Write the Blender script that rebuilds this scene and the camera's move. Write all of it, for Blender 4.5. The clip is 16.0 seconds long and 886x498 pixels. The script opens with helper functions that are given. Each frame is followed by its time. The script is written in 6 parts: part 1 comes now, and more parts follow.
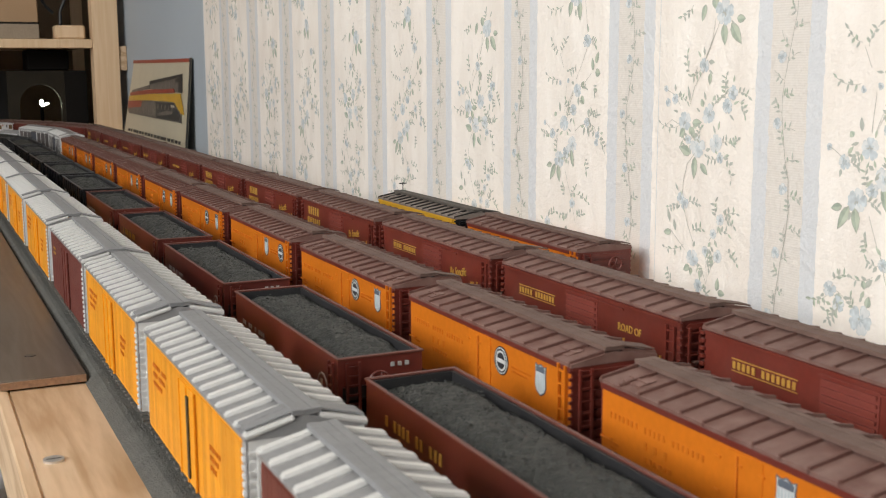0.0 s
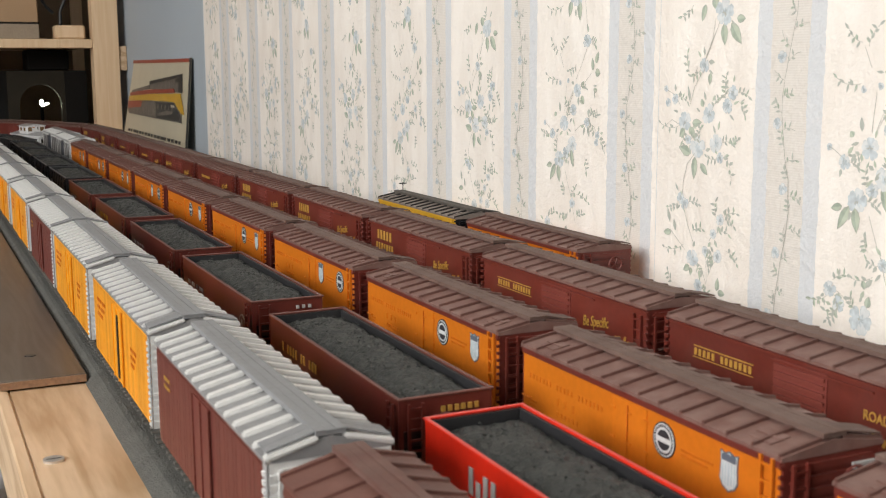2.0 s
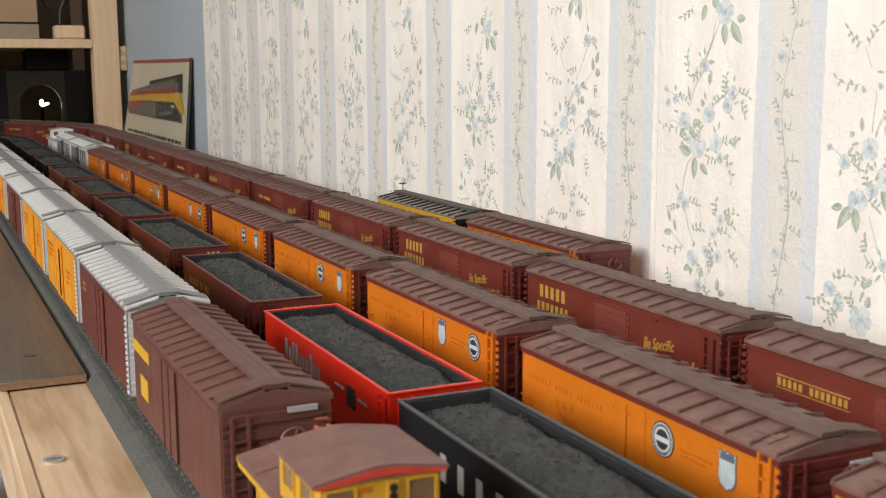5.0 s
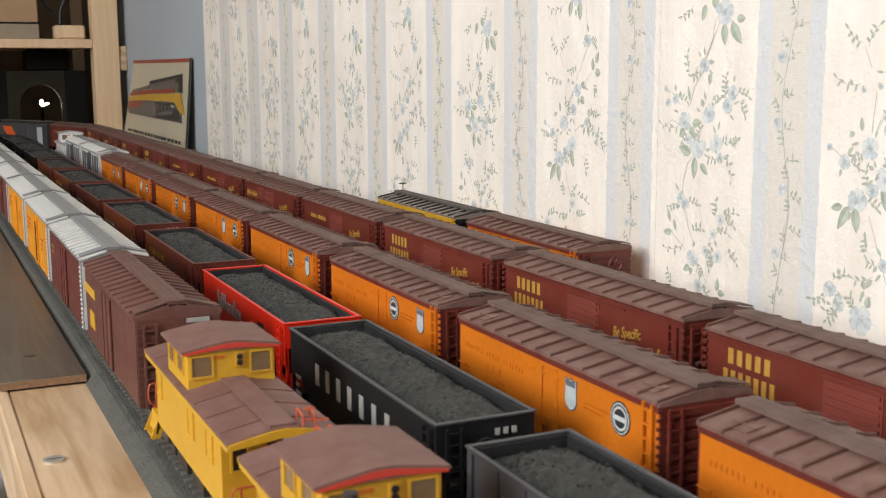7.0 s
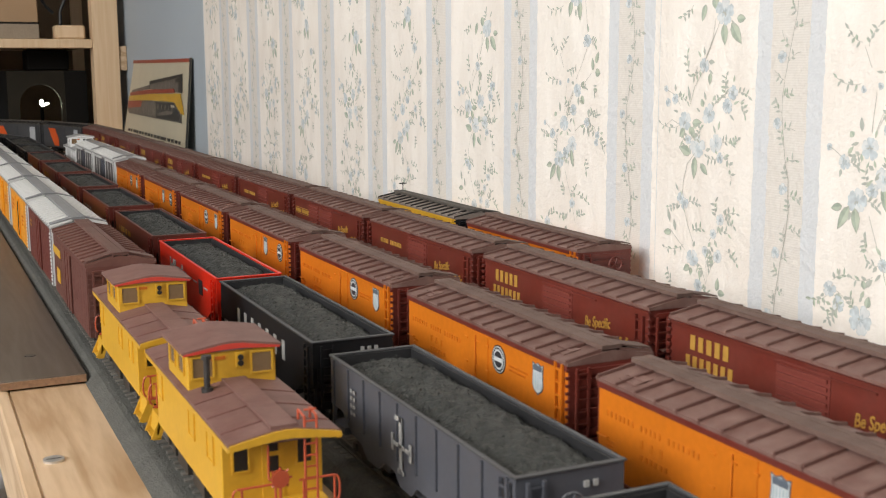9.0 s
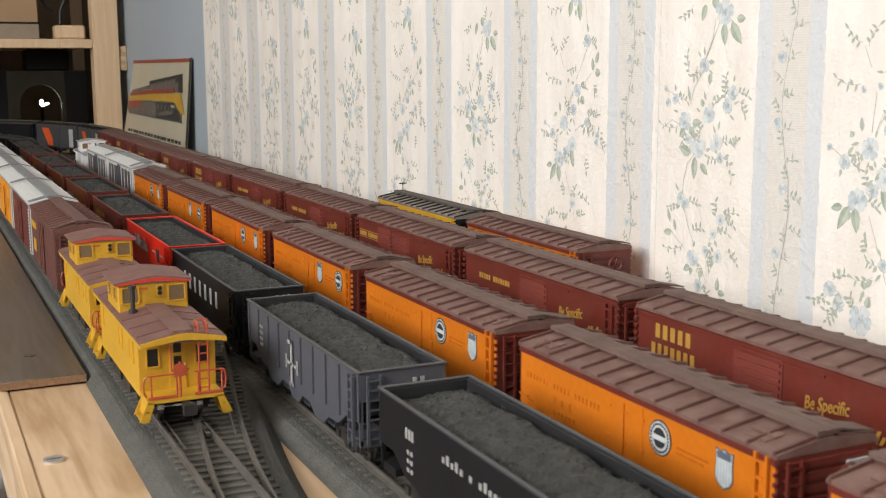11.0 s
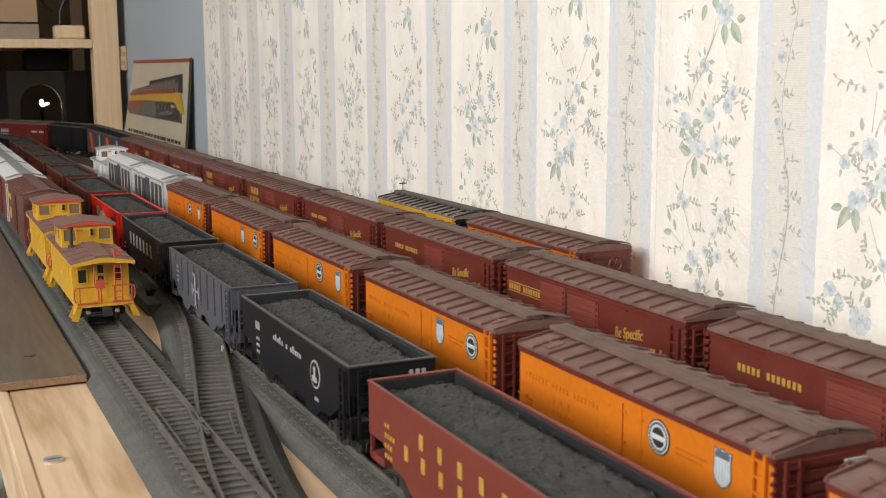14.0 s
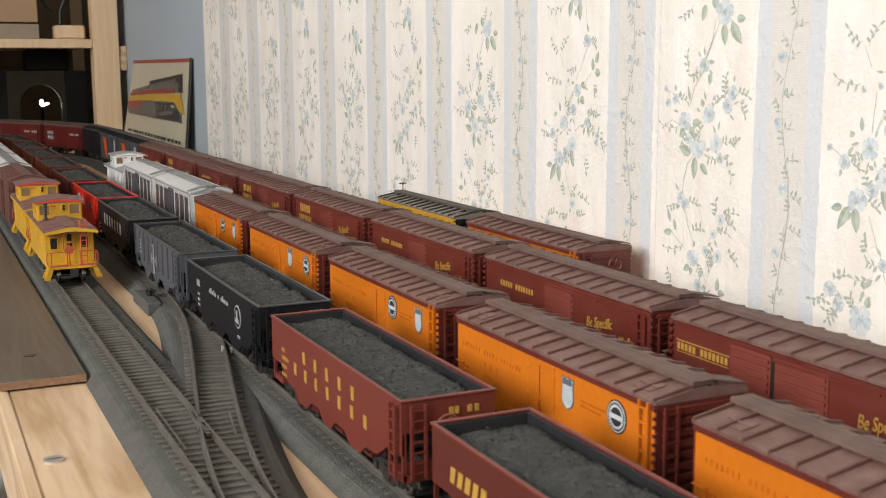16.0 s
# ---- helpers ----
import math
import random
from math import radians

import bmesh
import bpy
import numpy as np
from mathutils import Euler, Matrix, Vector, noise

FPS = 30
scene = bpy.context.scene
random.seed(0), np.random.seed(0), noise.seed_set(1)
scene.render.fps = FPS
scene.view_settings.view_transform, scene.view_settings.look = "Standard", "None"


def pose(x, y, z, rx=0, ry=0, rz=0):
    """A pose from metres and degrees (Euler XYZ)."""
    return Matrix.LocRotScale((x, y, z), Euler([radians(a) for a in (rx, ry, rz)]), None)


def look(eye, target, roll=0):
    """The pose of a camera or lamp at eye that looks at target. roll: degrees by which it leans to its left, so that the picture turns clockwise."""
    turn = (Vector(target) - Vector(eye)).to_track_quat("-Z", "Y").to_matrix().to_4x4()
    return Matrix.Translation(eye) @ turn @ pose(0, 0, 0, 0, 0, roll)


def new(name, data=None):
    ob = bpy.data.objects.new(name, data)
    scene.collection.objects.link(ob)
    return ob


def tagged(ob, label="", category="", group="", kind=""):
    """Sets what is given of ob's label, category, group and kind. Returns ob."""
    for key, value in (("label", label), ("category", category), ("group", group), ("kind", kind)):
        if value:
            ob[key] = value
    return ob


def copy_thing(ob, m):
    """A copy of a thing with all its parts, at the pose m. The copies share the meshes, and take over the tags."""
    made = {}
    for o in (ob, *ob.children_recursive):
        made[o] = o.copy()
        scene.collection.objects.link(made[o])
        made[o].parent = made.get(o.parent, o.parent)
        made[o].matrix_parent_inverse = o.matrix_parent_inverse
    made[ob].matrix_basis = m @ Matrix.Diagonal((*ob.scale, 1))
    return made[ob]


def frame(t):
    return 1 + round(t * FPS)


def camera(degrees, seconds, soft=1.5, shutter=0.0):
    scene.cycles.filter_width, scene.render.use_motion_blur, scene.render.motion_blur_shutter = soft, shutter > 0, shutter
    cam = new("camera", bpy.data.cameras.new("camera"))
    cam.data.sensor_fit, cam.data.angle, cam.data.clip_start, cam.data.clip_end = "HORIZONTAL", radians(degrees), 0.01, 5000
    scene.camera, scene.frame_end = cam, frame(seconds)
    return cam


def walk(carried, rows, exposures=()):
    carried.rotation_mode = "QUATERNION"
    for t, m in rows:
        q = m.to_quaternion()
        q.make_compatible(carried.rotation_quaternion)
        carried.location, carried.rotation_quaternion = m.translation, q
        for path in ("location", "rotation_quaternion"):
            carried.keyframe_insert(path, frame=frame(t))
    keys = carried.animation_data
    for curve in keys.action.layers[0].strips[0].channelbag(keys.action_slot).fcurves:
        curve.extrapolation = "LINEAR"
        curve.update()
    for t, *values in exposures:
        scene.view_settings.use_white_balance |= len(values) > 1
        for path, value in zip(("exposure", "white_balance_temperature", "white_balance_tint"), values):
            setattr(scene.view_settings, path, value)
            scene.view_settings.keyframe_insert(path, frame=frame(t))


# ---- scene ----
# ---------------------------------------------------------------- camera
EYE_Z = 0.1473
cam = camera(42.61, 16.0, soft=1.0)
cam.data.dof.use_dof, cam.data.dof.focus_distance, cam.data.dof.aperture_fstop = True, 0.80, 42.0      # small lens focused on the middle cars
CAM_POSE = (pose(0, 0, EYE_Z, 0, 0, -25.151) @ pose(0, 0, 0, 90 - 9.138, 0, 0) @ pose(0, 0, 0, 0, 0, -0.242))
walk(cam, [(0.0, CAM_POSE), (16.0, CAM_POSE)], exposures=[(0.0, 0.47), (1.5, 0.50), (4.0, 0.54), (6.5, 0.55), (9.0, 0.555), (11.5, 0.575), (16.0, 0.58)])

# ---------------------------------------------------------------- light
world = bpy.data.worlds.new("world")
scene.world = world
world.use_nodes = True
wn = world.node_tree
sky = wn.nodes.new("ShaderNodeTexSky")
sky.sky_type, sky.sun_disc, sky.sun_elevation, sky.sun_rotation = "NISHITA", False, radians(40), radians(200)
wn.links.new(sky.outputs[0], wn.nodes["Background"].inputs[0])
wn.nodes["Background"].inputs[1].default_value = 0.1


def area_lamp(name, size_x, size_y, power, color, m):
    d = bpy.data.lights.new(name, "AREA")
    d.shape, d.size, d.size_y, d.energy, d.color = "RECTANGLE", size_x, size_y, power, color
    ob = new(name, d)
    ob.matrix_world = m
    return ob


# room: x from WEST to the papered wall, y from SOUTH to NORTH
WEST, SOUTH, NORTH, FLOOR_Z, CEIL_Z = -1.9, -1.9, 2.85, -0.95, 1.45
WALL_X, BLUE_X, PAPER_END = 0.387, 0.392, 1.612
area_lamp("window_light", 1.5, 0.85, 45.5, (1.0, 0.97, 0.92), look((WEST + 0.03, -0.22, 0.93), (0.3, 0.60, 0.05)))

# ---------------------------------------------------------------- materials
MATS = {}


def material(name, color, rough=0.5, metal=0.0, vary=0.15, scale=40.0, fine=400.0, bump=0.0, bump_scale=600.0,
             dust=None, dust_amount=0.0, dust_scale=60.0, per_object=0.0, spec=0.5):
    """Principled paint: two scales of noise in the colour, optional dust on upward faces' own stains, optional relief."""
    if name in MATS:
        return MATS[name]
    m = bpy.data.materials.new(name)
    m.use_nodes = True
    t, n = m.node_tree, m.node_tree.nodes
    b = n["Principled BSDF"]
    b.inputs["Roughness"].default_value = rough
    b.inputs["Metallic"].default_value = metal
    b.inputs["Specular IOR Level"].default_value = spec
    co = n.new("ShaderNodeTexCoord")
    n1, n2 = n.new("ShaderNodeTexNoise"), n.new("ShaderNodeTexNoise")
    for k, s in ((n1, scale), (n2, fine)):
        t.links.new(co.outputs["Object"], k.inputs["Vector"])
        k.inputs["Scale"].default_value = s
        k.inputs["Detail"].default_value = 4
    add = n.new("ShaderNodeMath")
    add.operation = "ADD"
    t.links.new(n1.outputs[0], add.inputs[0])
    t.links.new(n2.outputs[0], add.inputs[1])
    mr = n.new("ShaderNodeMapRange")
    mr.inputs["From Min"].default_value, mr.inputs["From Max"].default_value = 0.6, 1.4
    mr.inputs["To Min"].default_value, mr.inputs["To Max"].default_value = 1 - vary, 1 + vary
    t.links.new(add.outputs[0], mr.inputs["Value"])
    val = mr.outputs[0]
    if per_object:
        info = n.new("ShaderNodeObjectInfo")
        r2 = n.new("ShaderNodeMapRange")
        r2.inputs["To Min"].default_value, r2.inputs["To Max"].default_value = 1 - per_object, 1 + per_object
        t.links.new(info.outputs["Random"], r2.inputs["Value"])
        mu = n.new("ShaderNodeMath")
        mu.operation = "MULTIPLY"
        t.links.new(val, mu.inputs[0])
        t.links.new(r2.outputs[0], mu.inputs[1])
        val = mu.outputs[0]
    mix = n.new("ShaderNodeMix")
    mix.data_type, mix.blend_type = "RGBA", "MULTIPLY"
    mix.inputs["Factor"].default_value = 1
    mix.inputs["A"].default_value = (*color, 1)
    t.links.new(val, mix.inputs["B"])
    out = mix.outputs["Result"]
    if dust:
        n3 = n.new("ShaderNodeTexNoise")
        n3.inputs["Scale"].default_value, n3.inputs["Detail"].default_value = dust_scale, 6
        t.links.new(co.outputs["Object"], n3.inputs["Vector"])
        rr = n.new("ShaderNodeMapRange")
        rr.inputs["From Min"].default_value, rr.inputs["From Max"].default_value = 0.3, 0.75
        rr.inputs["To Max"].default_value = dust_amount
        t.links.new(n3.outputs[0], rr.inputs["Value"])
        mx = n.new("ShaderNodeMix")
        mx.data_type = "RGBA"
        t.links.new(rr.outputs[0], mx.inputs["Factor"])
        t.links.new(out, mx.inputs["A"])
        mx.inputs["B"].default_value = (*dust, 1)
        out = mx.outputs["Result"]
    t.links.new(out, b.inputs["Base Color"])
    if bump:
        n4, bp = n.new("ShaderNodeTexNoise"), n.new("ShaderNodeBump")
        n4.inputs["Scale"].default_value, n4.inputs["Detail"].default_value = bump_scale, 5
        t.links.new(co.outputs["Object"], n4.inputs["Vector"])
        bp.inputs["Strength"].default_value, bp.inputs["Distance"].default_value = bump, 0.001
        t.links.new(n4.outputs[0], bp.inputs["Height"])
        t.links.new(bp.outputs[0], b.inputs["Normal"])
    MATS[name] = m
    return m


def wood_material(name, light, dark, along=(60.0, 3.0, 60.0), rough=0.55, streak=6.0):
    """Pine: long grain streaks along y."""
    m = bpy.data.materials.new(name)
    m.use_nodes = True
    t, n = m.node_tree, m.node_tree.nodes
    b = n["Principled BSDF"]
    b.inputs["Roughness"].default_value = rough
    co, mp = n.new("ShaderNodeTexCoord"), n.new("ShaderNodeMapping")
    mp.inputs["Scale"].default_value = along
    t.links.new(co.outputs["Object"], mp.inputs["Vector"])
    n1, n2 = n.new("ShaderNodeTexNoise"), n.new("ShaderNodeTexNoise")
    n1.inputs["Scale"].default_value, n1.inputs["Detail"].default_value, n1.inputs["Distortion"].default_value = 1.0, 3, 0.6
    n2.inputs["Scale"].default_value, n2.inputs["Detail"].default_value = streak, 6
    t.links.new(mp.outputs[0], n1.inputs["Vector"])
    t.links.new(mp.outputs[0], n2.inputs["Vector"])
    wv = n.new("ShaderNodeMath")
    wv.operation = "PINGPONG"
    mul = n.new("ShaderNodeMath")
    mul.operation, mul.inputs[1].default_value = "MULTIPLY", 5.0
    t.links.new(n1.outputs[0], mul.inputs[0])
    t.links.new(mul.outputs[0], wv.inputs[0])
    wv.inputs[1].default_value = 0.5
    ad = n.new("ShaderNodeMath")
    ad.operation = "MULTIPLY_ADD"
    t.links.new(n2.outputs[0], ad.inputs[0])
    ad.inputs[1].default_value = 0.7
    t.links.new(wv.outputs[0], ad.inputs[2])
    rp = n.new("ShaderNodeValToRGB")
    rp.color_ramp.elements[0].position, rp.color_ramp.elements[0].color = 0.36, (*light, 1)
    rp.color_ramp.elements[1].position, rp.color_ramp.elements[1].color = 0.88, (*dark, 1)
    t.links.new(ad.outputs[0], rp.inputs[0])
    t.links.new(rp.outputs[0], b.inputs["Base Color"])
    bp = n.new("ShaderNodeBump")
    bp.inputs["Strength"].default_value, bp.inputs["Distance"].default_value = 0.25, 0.0006
    t.links.new(n2.outputs[0], bp.inputs["Height"])
    t.links.new(bp.outputs[0], b.inputs["Normal"])
    MATS[name] = m
    return m


STRIPE_P, STRIPE_Y, BAND = 0.13346, 0.4306, 0.0468      # stripe period, centre of one band, band width


def wallpaper_material():
    m = bpy.data.materials.new("striped_wallpaper")
    m.use_nodes = True
    t, n = m.node_tree, m.node_tree.nodes
    b = n["Principled BSDF"]
    co, sx = n.new("ShaderNodeTexCoord"), n.new("ShaderNodeSeparateXYZ")
    t.links.new(co.outputs["Object"], sx.inputs[0])

    def math_node(op, a, bb=None, c=None):
        k = n.new("ShaderNodeMath")
        k.operation = op
        for i, v in enumerate((a, bb, c)):
            if v is None:
                continue
            if isinstance(v, (int, float)):
                k.inputs[i].default_value = v
            else:
                t.links.new(v, k.inputs[i])
        return k.outputs[0]
    wob = n.new("ShaderNodeTexNoise")
    wob.inputs["Scale"].default_value, wob.inputs["Detail"].default_value = 140, 3
    t.links.new(co.outputs["Object"], wob.inputs["Vector"])
    wy = math_node("MULTIPLY_ADD", wob.outputs[0], 0.003, sx.outputs["Y"])
    u = math_node("PINGPONG", math_node("ADD", wy, -STRIPE_Y - 0.0015 + 40 * STRIPE_P), STRIPE_P / 2)   # distance from a band centre
    band = math_node("LESS_THAN", u, BAND / 2)
    core = math_node("LESS_THAN", u, BAND / 2 - 0.0105)
    blotch, grain = n.new("ShaderNodeTexNoise"), n.new("ShaderNodeTexNoise")
    for k, s, d in ((blotch, 30, 6), (grain, 900, 3)):
        k.inputs["Scale"].default_value, k.inputs["Detail"].default_value = s, d
        t.links.new(co.outputs["Object"], k.inputs["Vector"])
    tall = n.new("ShaderNodeMapping")      # the wash runs up and down the paper
    tall.inputs["Scale"].default_value = (1.0, 1.6, 0.45)
    t.links.new(co.outputs["Object"], tall.inputs["Vector"])
    t.links.new(tall.outputs[0], blotch.inputs["Vector"])
    wash = n.new("ShaderNodeMapRange")
    wash.inputs["From Min"].default_value, wash.inputs["From Max"].default_value = 0.36, 0.64
    t.links.new(blotch.outputs[0], wash.inputs["Value"])

    def mix(f, a, bb):
        k = n.new("ShaderNodeMix")
        k.data_type = "RGBA"
        if isinstance(f, (int, float)):
            k.inputs["Factor"].default_value = f
        else:
            t.links.new(f, k.inputs["Factor"])
        for s, v in (("A", a), ("B", bb)):
            if isinstance(v, tuple):
                k.inputs[s].default_value = (*v, 1)
            else:
                t.links.new(v, k.inputs[s])
        return k.outputs["Result"]
    ground = mix(wash.outputs[0], (0.85, 0.79, 0.725), (0.94, 0.89, 0.83))
    hatch = math_node("LESS_THAN", math_node("PINGPONG", sx.outputs["Z"], 0.0006), 0.0003)
    beige = mix(hatch, (0.725, 0.685, 0.635), (0.765, 0.725, 0.675))
    blue = mix(grain.outputs[0], (0.640, 0.660, 0.685), (0.735, 0.745, 0.760))
    c = mix(band, ground, mix(core, blue, beige))
    t.links.new(c, b.inputs["Base Color"])
    b.inputs["Roughness"].default_value = 0.34
    emb, bp = n.new("ShaderNodeTexNoise"), n.new("ShaderNodeBump")
    emb.inputs["Scale"].default_value, emb.inputs["Detail"].default_value, emb.inputs["Roughness"].default_value = 190, 7, 0.62
    t.links.new(co.outputs["Object"], emb.inputs["Vector"])
    bp.inputs["Strength"].default_value, bp.inputs["Distance"].default_value = 0.85, 0.0014
    t.links.new(emb.outputs[0], bp.inputs["Height"])
    t.links.new(bp.outputs[0], b.inputs["Normal"])
    return m


def glow_material(name, color, strength):
    m = bpy.data.materials.new(name)
    m.use_nodes = True
    b = m.node_tree.nodes["Principled BSDF"]
    b.inputs["Emission Color"].default_value = (*color, 1)
    b.inputs["Emission Strength"].default_value = strength
    return m


PAPER = wallpaper_material()
DUST = (0.30, 0.25, 0.22)
DOOR_BROWN = material("pale_oxide_door", (0.175, 0.040, 0.030), 0.5, vary=0.15)
BROWN = material("oxide_red_paint", (0.124, 0.0200, 0.013), 0.42, vary=0.18, per_object=0.1, dust=DUST, dust_amount=0.06)
BROWN_ROOF = material("dusty_oxide_roof", (0.132, 0.060, 0.048), 0.62, vary=0.15, scale=70, per_object=0.10, dust=(0.27, 0.185, 0.160), dust_amount=0.50, dust_scale=120, bump=0.15)
PLAIN_ROOF = material("dark_oxide_roof", (0.125, 0.050, 0.039), 0.6, vary=0.15, scale=70, dust=(0.20, 0.12, 0.095), dust_amount=0.3, bump=0.15)
BROWN_SEAM = material("oxide_roof_seam", (0.105, 0.040, 0.030), 0.6, vary=0.2, dust=DUST, dust_amount=0.25)
WALKWAY = material("dusty_walkway", (0.105, 0.060, 0.047), 0.75, vary=0.2, scale=120, dust=(0.25, 0.175, 0.150), dust_amount=0.32, bump=0.2)
WEATHERED = material("weathered_brown_boards", (0.120, 0.037, 0.027), 0.55, vary=0.2, scale=30, per_object=0.12, dust=DUST, dust_amount=0.10)
OXIDE_BOARD = material("oxide_boards", (0.130, 0.028, 0.020), 0.5, vary=0.2, scale=30, per_object=0.10, dust=DUST, dust_amount=0.06)
ORANGE = material("orange_paint", (0.57, 0.157, 0.011), 0.36, vary=0.10, scale=25, per_object=0.05)
ORANGE_TEXT = material("faded_brown_lettering", (0.50, 0.135, 0.008), 0.5)
YELLOW = material("yellow_paint", (0.60, 0.335, 0.026), 0.42, vary=0.10, scale=25, per_object=0.04)
REEFER_YELLOW = material("amber_paint", (0.78, 0.32, 0.012), 0.42, vary=0.12, scale=25, per_object=0.06)
REEFER_YELLOW_BOARD = material("amber_board_paint", (0.76, 0.31, 0.012), 0.45, vary=0.16, scale=30, per_object=0.16, dust=(0.45, 0.16, 0.02), dust_amount=0.35, dust_scale=70)
RED = material("bright_red_paint", (0.60, 0.022, 0.008), 0.32, vary=0.10)
ORANGE_RED = material("orange_red_paint", (0.65, 0.10, 0.02), 0.45)
FAR_WHITE = material("pale_grey_paint", (0.42, 0.43, 0.45), 0.5)
FAR_GREY = material("weathered_grey_paint", (0.060, 0.060, 0.064), 0.5, vary=0.15)
# red with the shade under the far shelf put into the colour
BOXCAR_RED = material("shaded_red_boxcar_paint", (0.115, 0.014, 0.011), 0.45, vary=0.12)
DARK_ROOF = material("dark_dusty_roof", (0.19, 0.155, 0.135), 0.6, vary=0.2, dust=DUST, dust_amount=0.25)
DARK_WALK = material("dark_walkway", (0.080, 0.070, 0.060), 0.7, vary=0.2)
RAIL_RED = material("red_plastic", (0.45, 0.080, 0.035), 0.4)
CUPOLA_RED = material("faded_red_trim", (0.55, 0.05, 0.03), 0.5)
BLACK = material("black_paint", (0.011, 0.011, 0.013), 0.5, vary=0.2, spec=0.22)
RIM_BROWN = material("worn_brown_rim", (0.120, 0.038, 0.028), 0.5, vary=0.15)
RIM_GREY = material("dark_grey_rim", (0.048, 0.050, 0.054), 0.45, vary=0.15)
GREY_CAR = material("slate_grey_paint", (0.072, 0.078, 0.096), 0.42, vary=0.12, dust=DUST, dust_amount=0.08)
HOPPER_RED = material("red_oxide_hopper_paint", (0.160, 0.032, 0.022), 0.45, vary=0.12)
HOPPER_BROWN = material("dark_oxide_hopper_paint", (0.105, 0.020, 0.014), 0.4, vary=0.15, per_object=0.15)
SILVER = material("silver_paint", (0.36, 0.36, 0.365), 0.42, metal=0.2, vary=0.10)
# silver between the ribs, its shade put into a darker colour
ROOF_SILVER = material("shaded_silver_roof", (0.27, 0.27, 0.275), 0.45, metal=0.2, vary=0.14)
CAB_ROOF = material("dusty_pink_brown_roof", (0.150, 0.068, 0.055), 0.6, vary=0.15, scale=60, dust=(0.30, 0.195, 0.17), dust_amount=0.34, dust_scale=110, bump=0.15)
CAB_SEAM = material("caboose_roof_seam", (0.17, 0.078, 0.066), 0.6)
# same silver as on lit rib tops, the brightness put into the colour
SILVER_SEAM = material("lit_silver_paint", (0.62, 0.62, 0.61), 0.4, metal=0.1, vary=0.08)
GREYWALK = material("grey_walkway", (0.215, 0.218, 0.226), 0.6, vary=0.12, bump=0.15)
WHITE = material("white_lettering", (0.34, 0.34, 0.335), 0.5)
WHITE_CAR = material("white_paint", (0.74, 0.74, 0.74), 0.4, vary=0.08)
GOLD = material("gold_lettering", (0.43, 0.245, 0.05), 0.45)
COAL = material("coal", (0.032, 0.034, 0.032), 0.48, vary=0.5, scale=220, fine=1500, bump=0.9, bump_scale=900, spec=0.35)
RIM_IN = material("hopper_inside", (0.016, 0.016, 0.018), 0.55, vary=0.2)
TRUCK = material("truck_black", (0.016, 0.014, 0.013), 0.55, vary=0.3, dust=DUST, dust_amount=0.12)
STEEL = material("wheel_steel", (0.45, 0.44, 0.42), 0.25, metal=1.0)
RAIL = material("weathered_rail", (0.135, 0.124, 0.110), 0.5, metal=0.3, vary=0.25, scale=100)
TIE = material("brown_grey_tie", (0.118, 0.108, 0.094), 0.75, vary=0.3, scale=300, fine=900, per_object=0.15)
BALLAST = material("grey_roadbed", (0.066, 0.066, 0.060), 0.85, vary=0.5, scale=120, fine=1800, dust=(0.30, 0.30, 0.28), dust_amount=0.26, dust_scale=1500, bump=1.0, bump_scale=1100)
MOTOR_GREY = material("dusty_grey_case", (0.085, 0.086, 0.080), 0.7, vary=0.25, scale=200)
GRAIN = material("ballast_grain", (0.125, 0.123, 0.115), 0.7, vary=0.95, scale=900, fine=2500)
PINE = wood_material("pine_board", (0.63, 0.462, 0.305), (0.43, 0.28, 0.158), along=(30, 3.0, 40), streak=10.0)
PLY = wood_material("plywood_top", (0.74, 0.53, 0.34), (0.58, 0.37, 0.20), along=(30, 2.0, 30))
POSTWOOD = wood_material("pale_post_wood", (0.71, 0.52, 0.335), (0.66, 0.46, 0.28), along=(40, 40, 2.0))
PLANK = wood_material("dark_aged_board", (0.118, 0.096, 0.076), (0.086, 0.066, 0.050), along=(60, 5, 26), rough=0.36)
BLUEWALL = material("blue_grey_wall_paint", (0.375, 0.425, 0.475), 0.7, vary=0.04, scale=6, bump=0.1, bump_scale=200)
CEILING = material("ceiling_white", (0.78, 0.77, 0.74), 0.9, vary=0.03, scale=5)
CARPET = material("carpet", (0.22, 0.20, 0.18), 0.95, vary=0.2, scale=60, bump=0.5)
CARDBOARD = material("cardboard", (0.36, 0.23, 0.13), 0.8, vary=0.06, scale=12)
DARKBOX = material("near_black_panel", (0.0065, 0.0054, 0.0045), 0.6, vary=0.4, scale=15, spec=0.15)
PORTAL_BROWN = material("dark_brown_card", (0.019, 0.015, 0.009), 0.6, vary=0.3, scale=20, spec=0.2)
SIGN_CREAM = material("cream_print", (0.54, 0.49, 0.37), 0.35, vary=0.08, scale=18)
SIGN_RED = material("red_print", (0.30, 0.05, 0.03), 0.4)
SIGN_YELLOW = material("yellow_print", (0.55, 0.32, 0.03), 0.4)
SIGN_DARK = material("dark_print", (0.03, 0.03, 0.03), 0.4)
SIGN_GREY = material("grey_print", (0.13, 0.115, 0.10), 0.4, vary=0.5, scale=90, fine=300)
LEAF = material("print_leaf_green", (0.37, 0.43, 0.35), 0.45, vary=0.25, scale=150)
LEAF_LIGHT = material("print_light_leaf", (0.50, 0.55, 0.45), 0.45, vary=0.15, scale=150)
PETAL_DARK = material("print_petal_shade", (0.43, 0.48, 0.50), 0.45, vary=0.2, scale=200)
LEAF_PALE = material("print_pale_leaf", (0.47, 0.49, 0.44), 0.45, vary=0.15, scale=150)
PETAL = material("print_blue_petal", (0.565, 0.615, 0.64), 0.45, vary=0.2, scale=200)
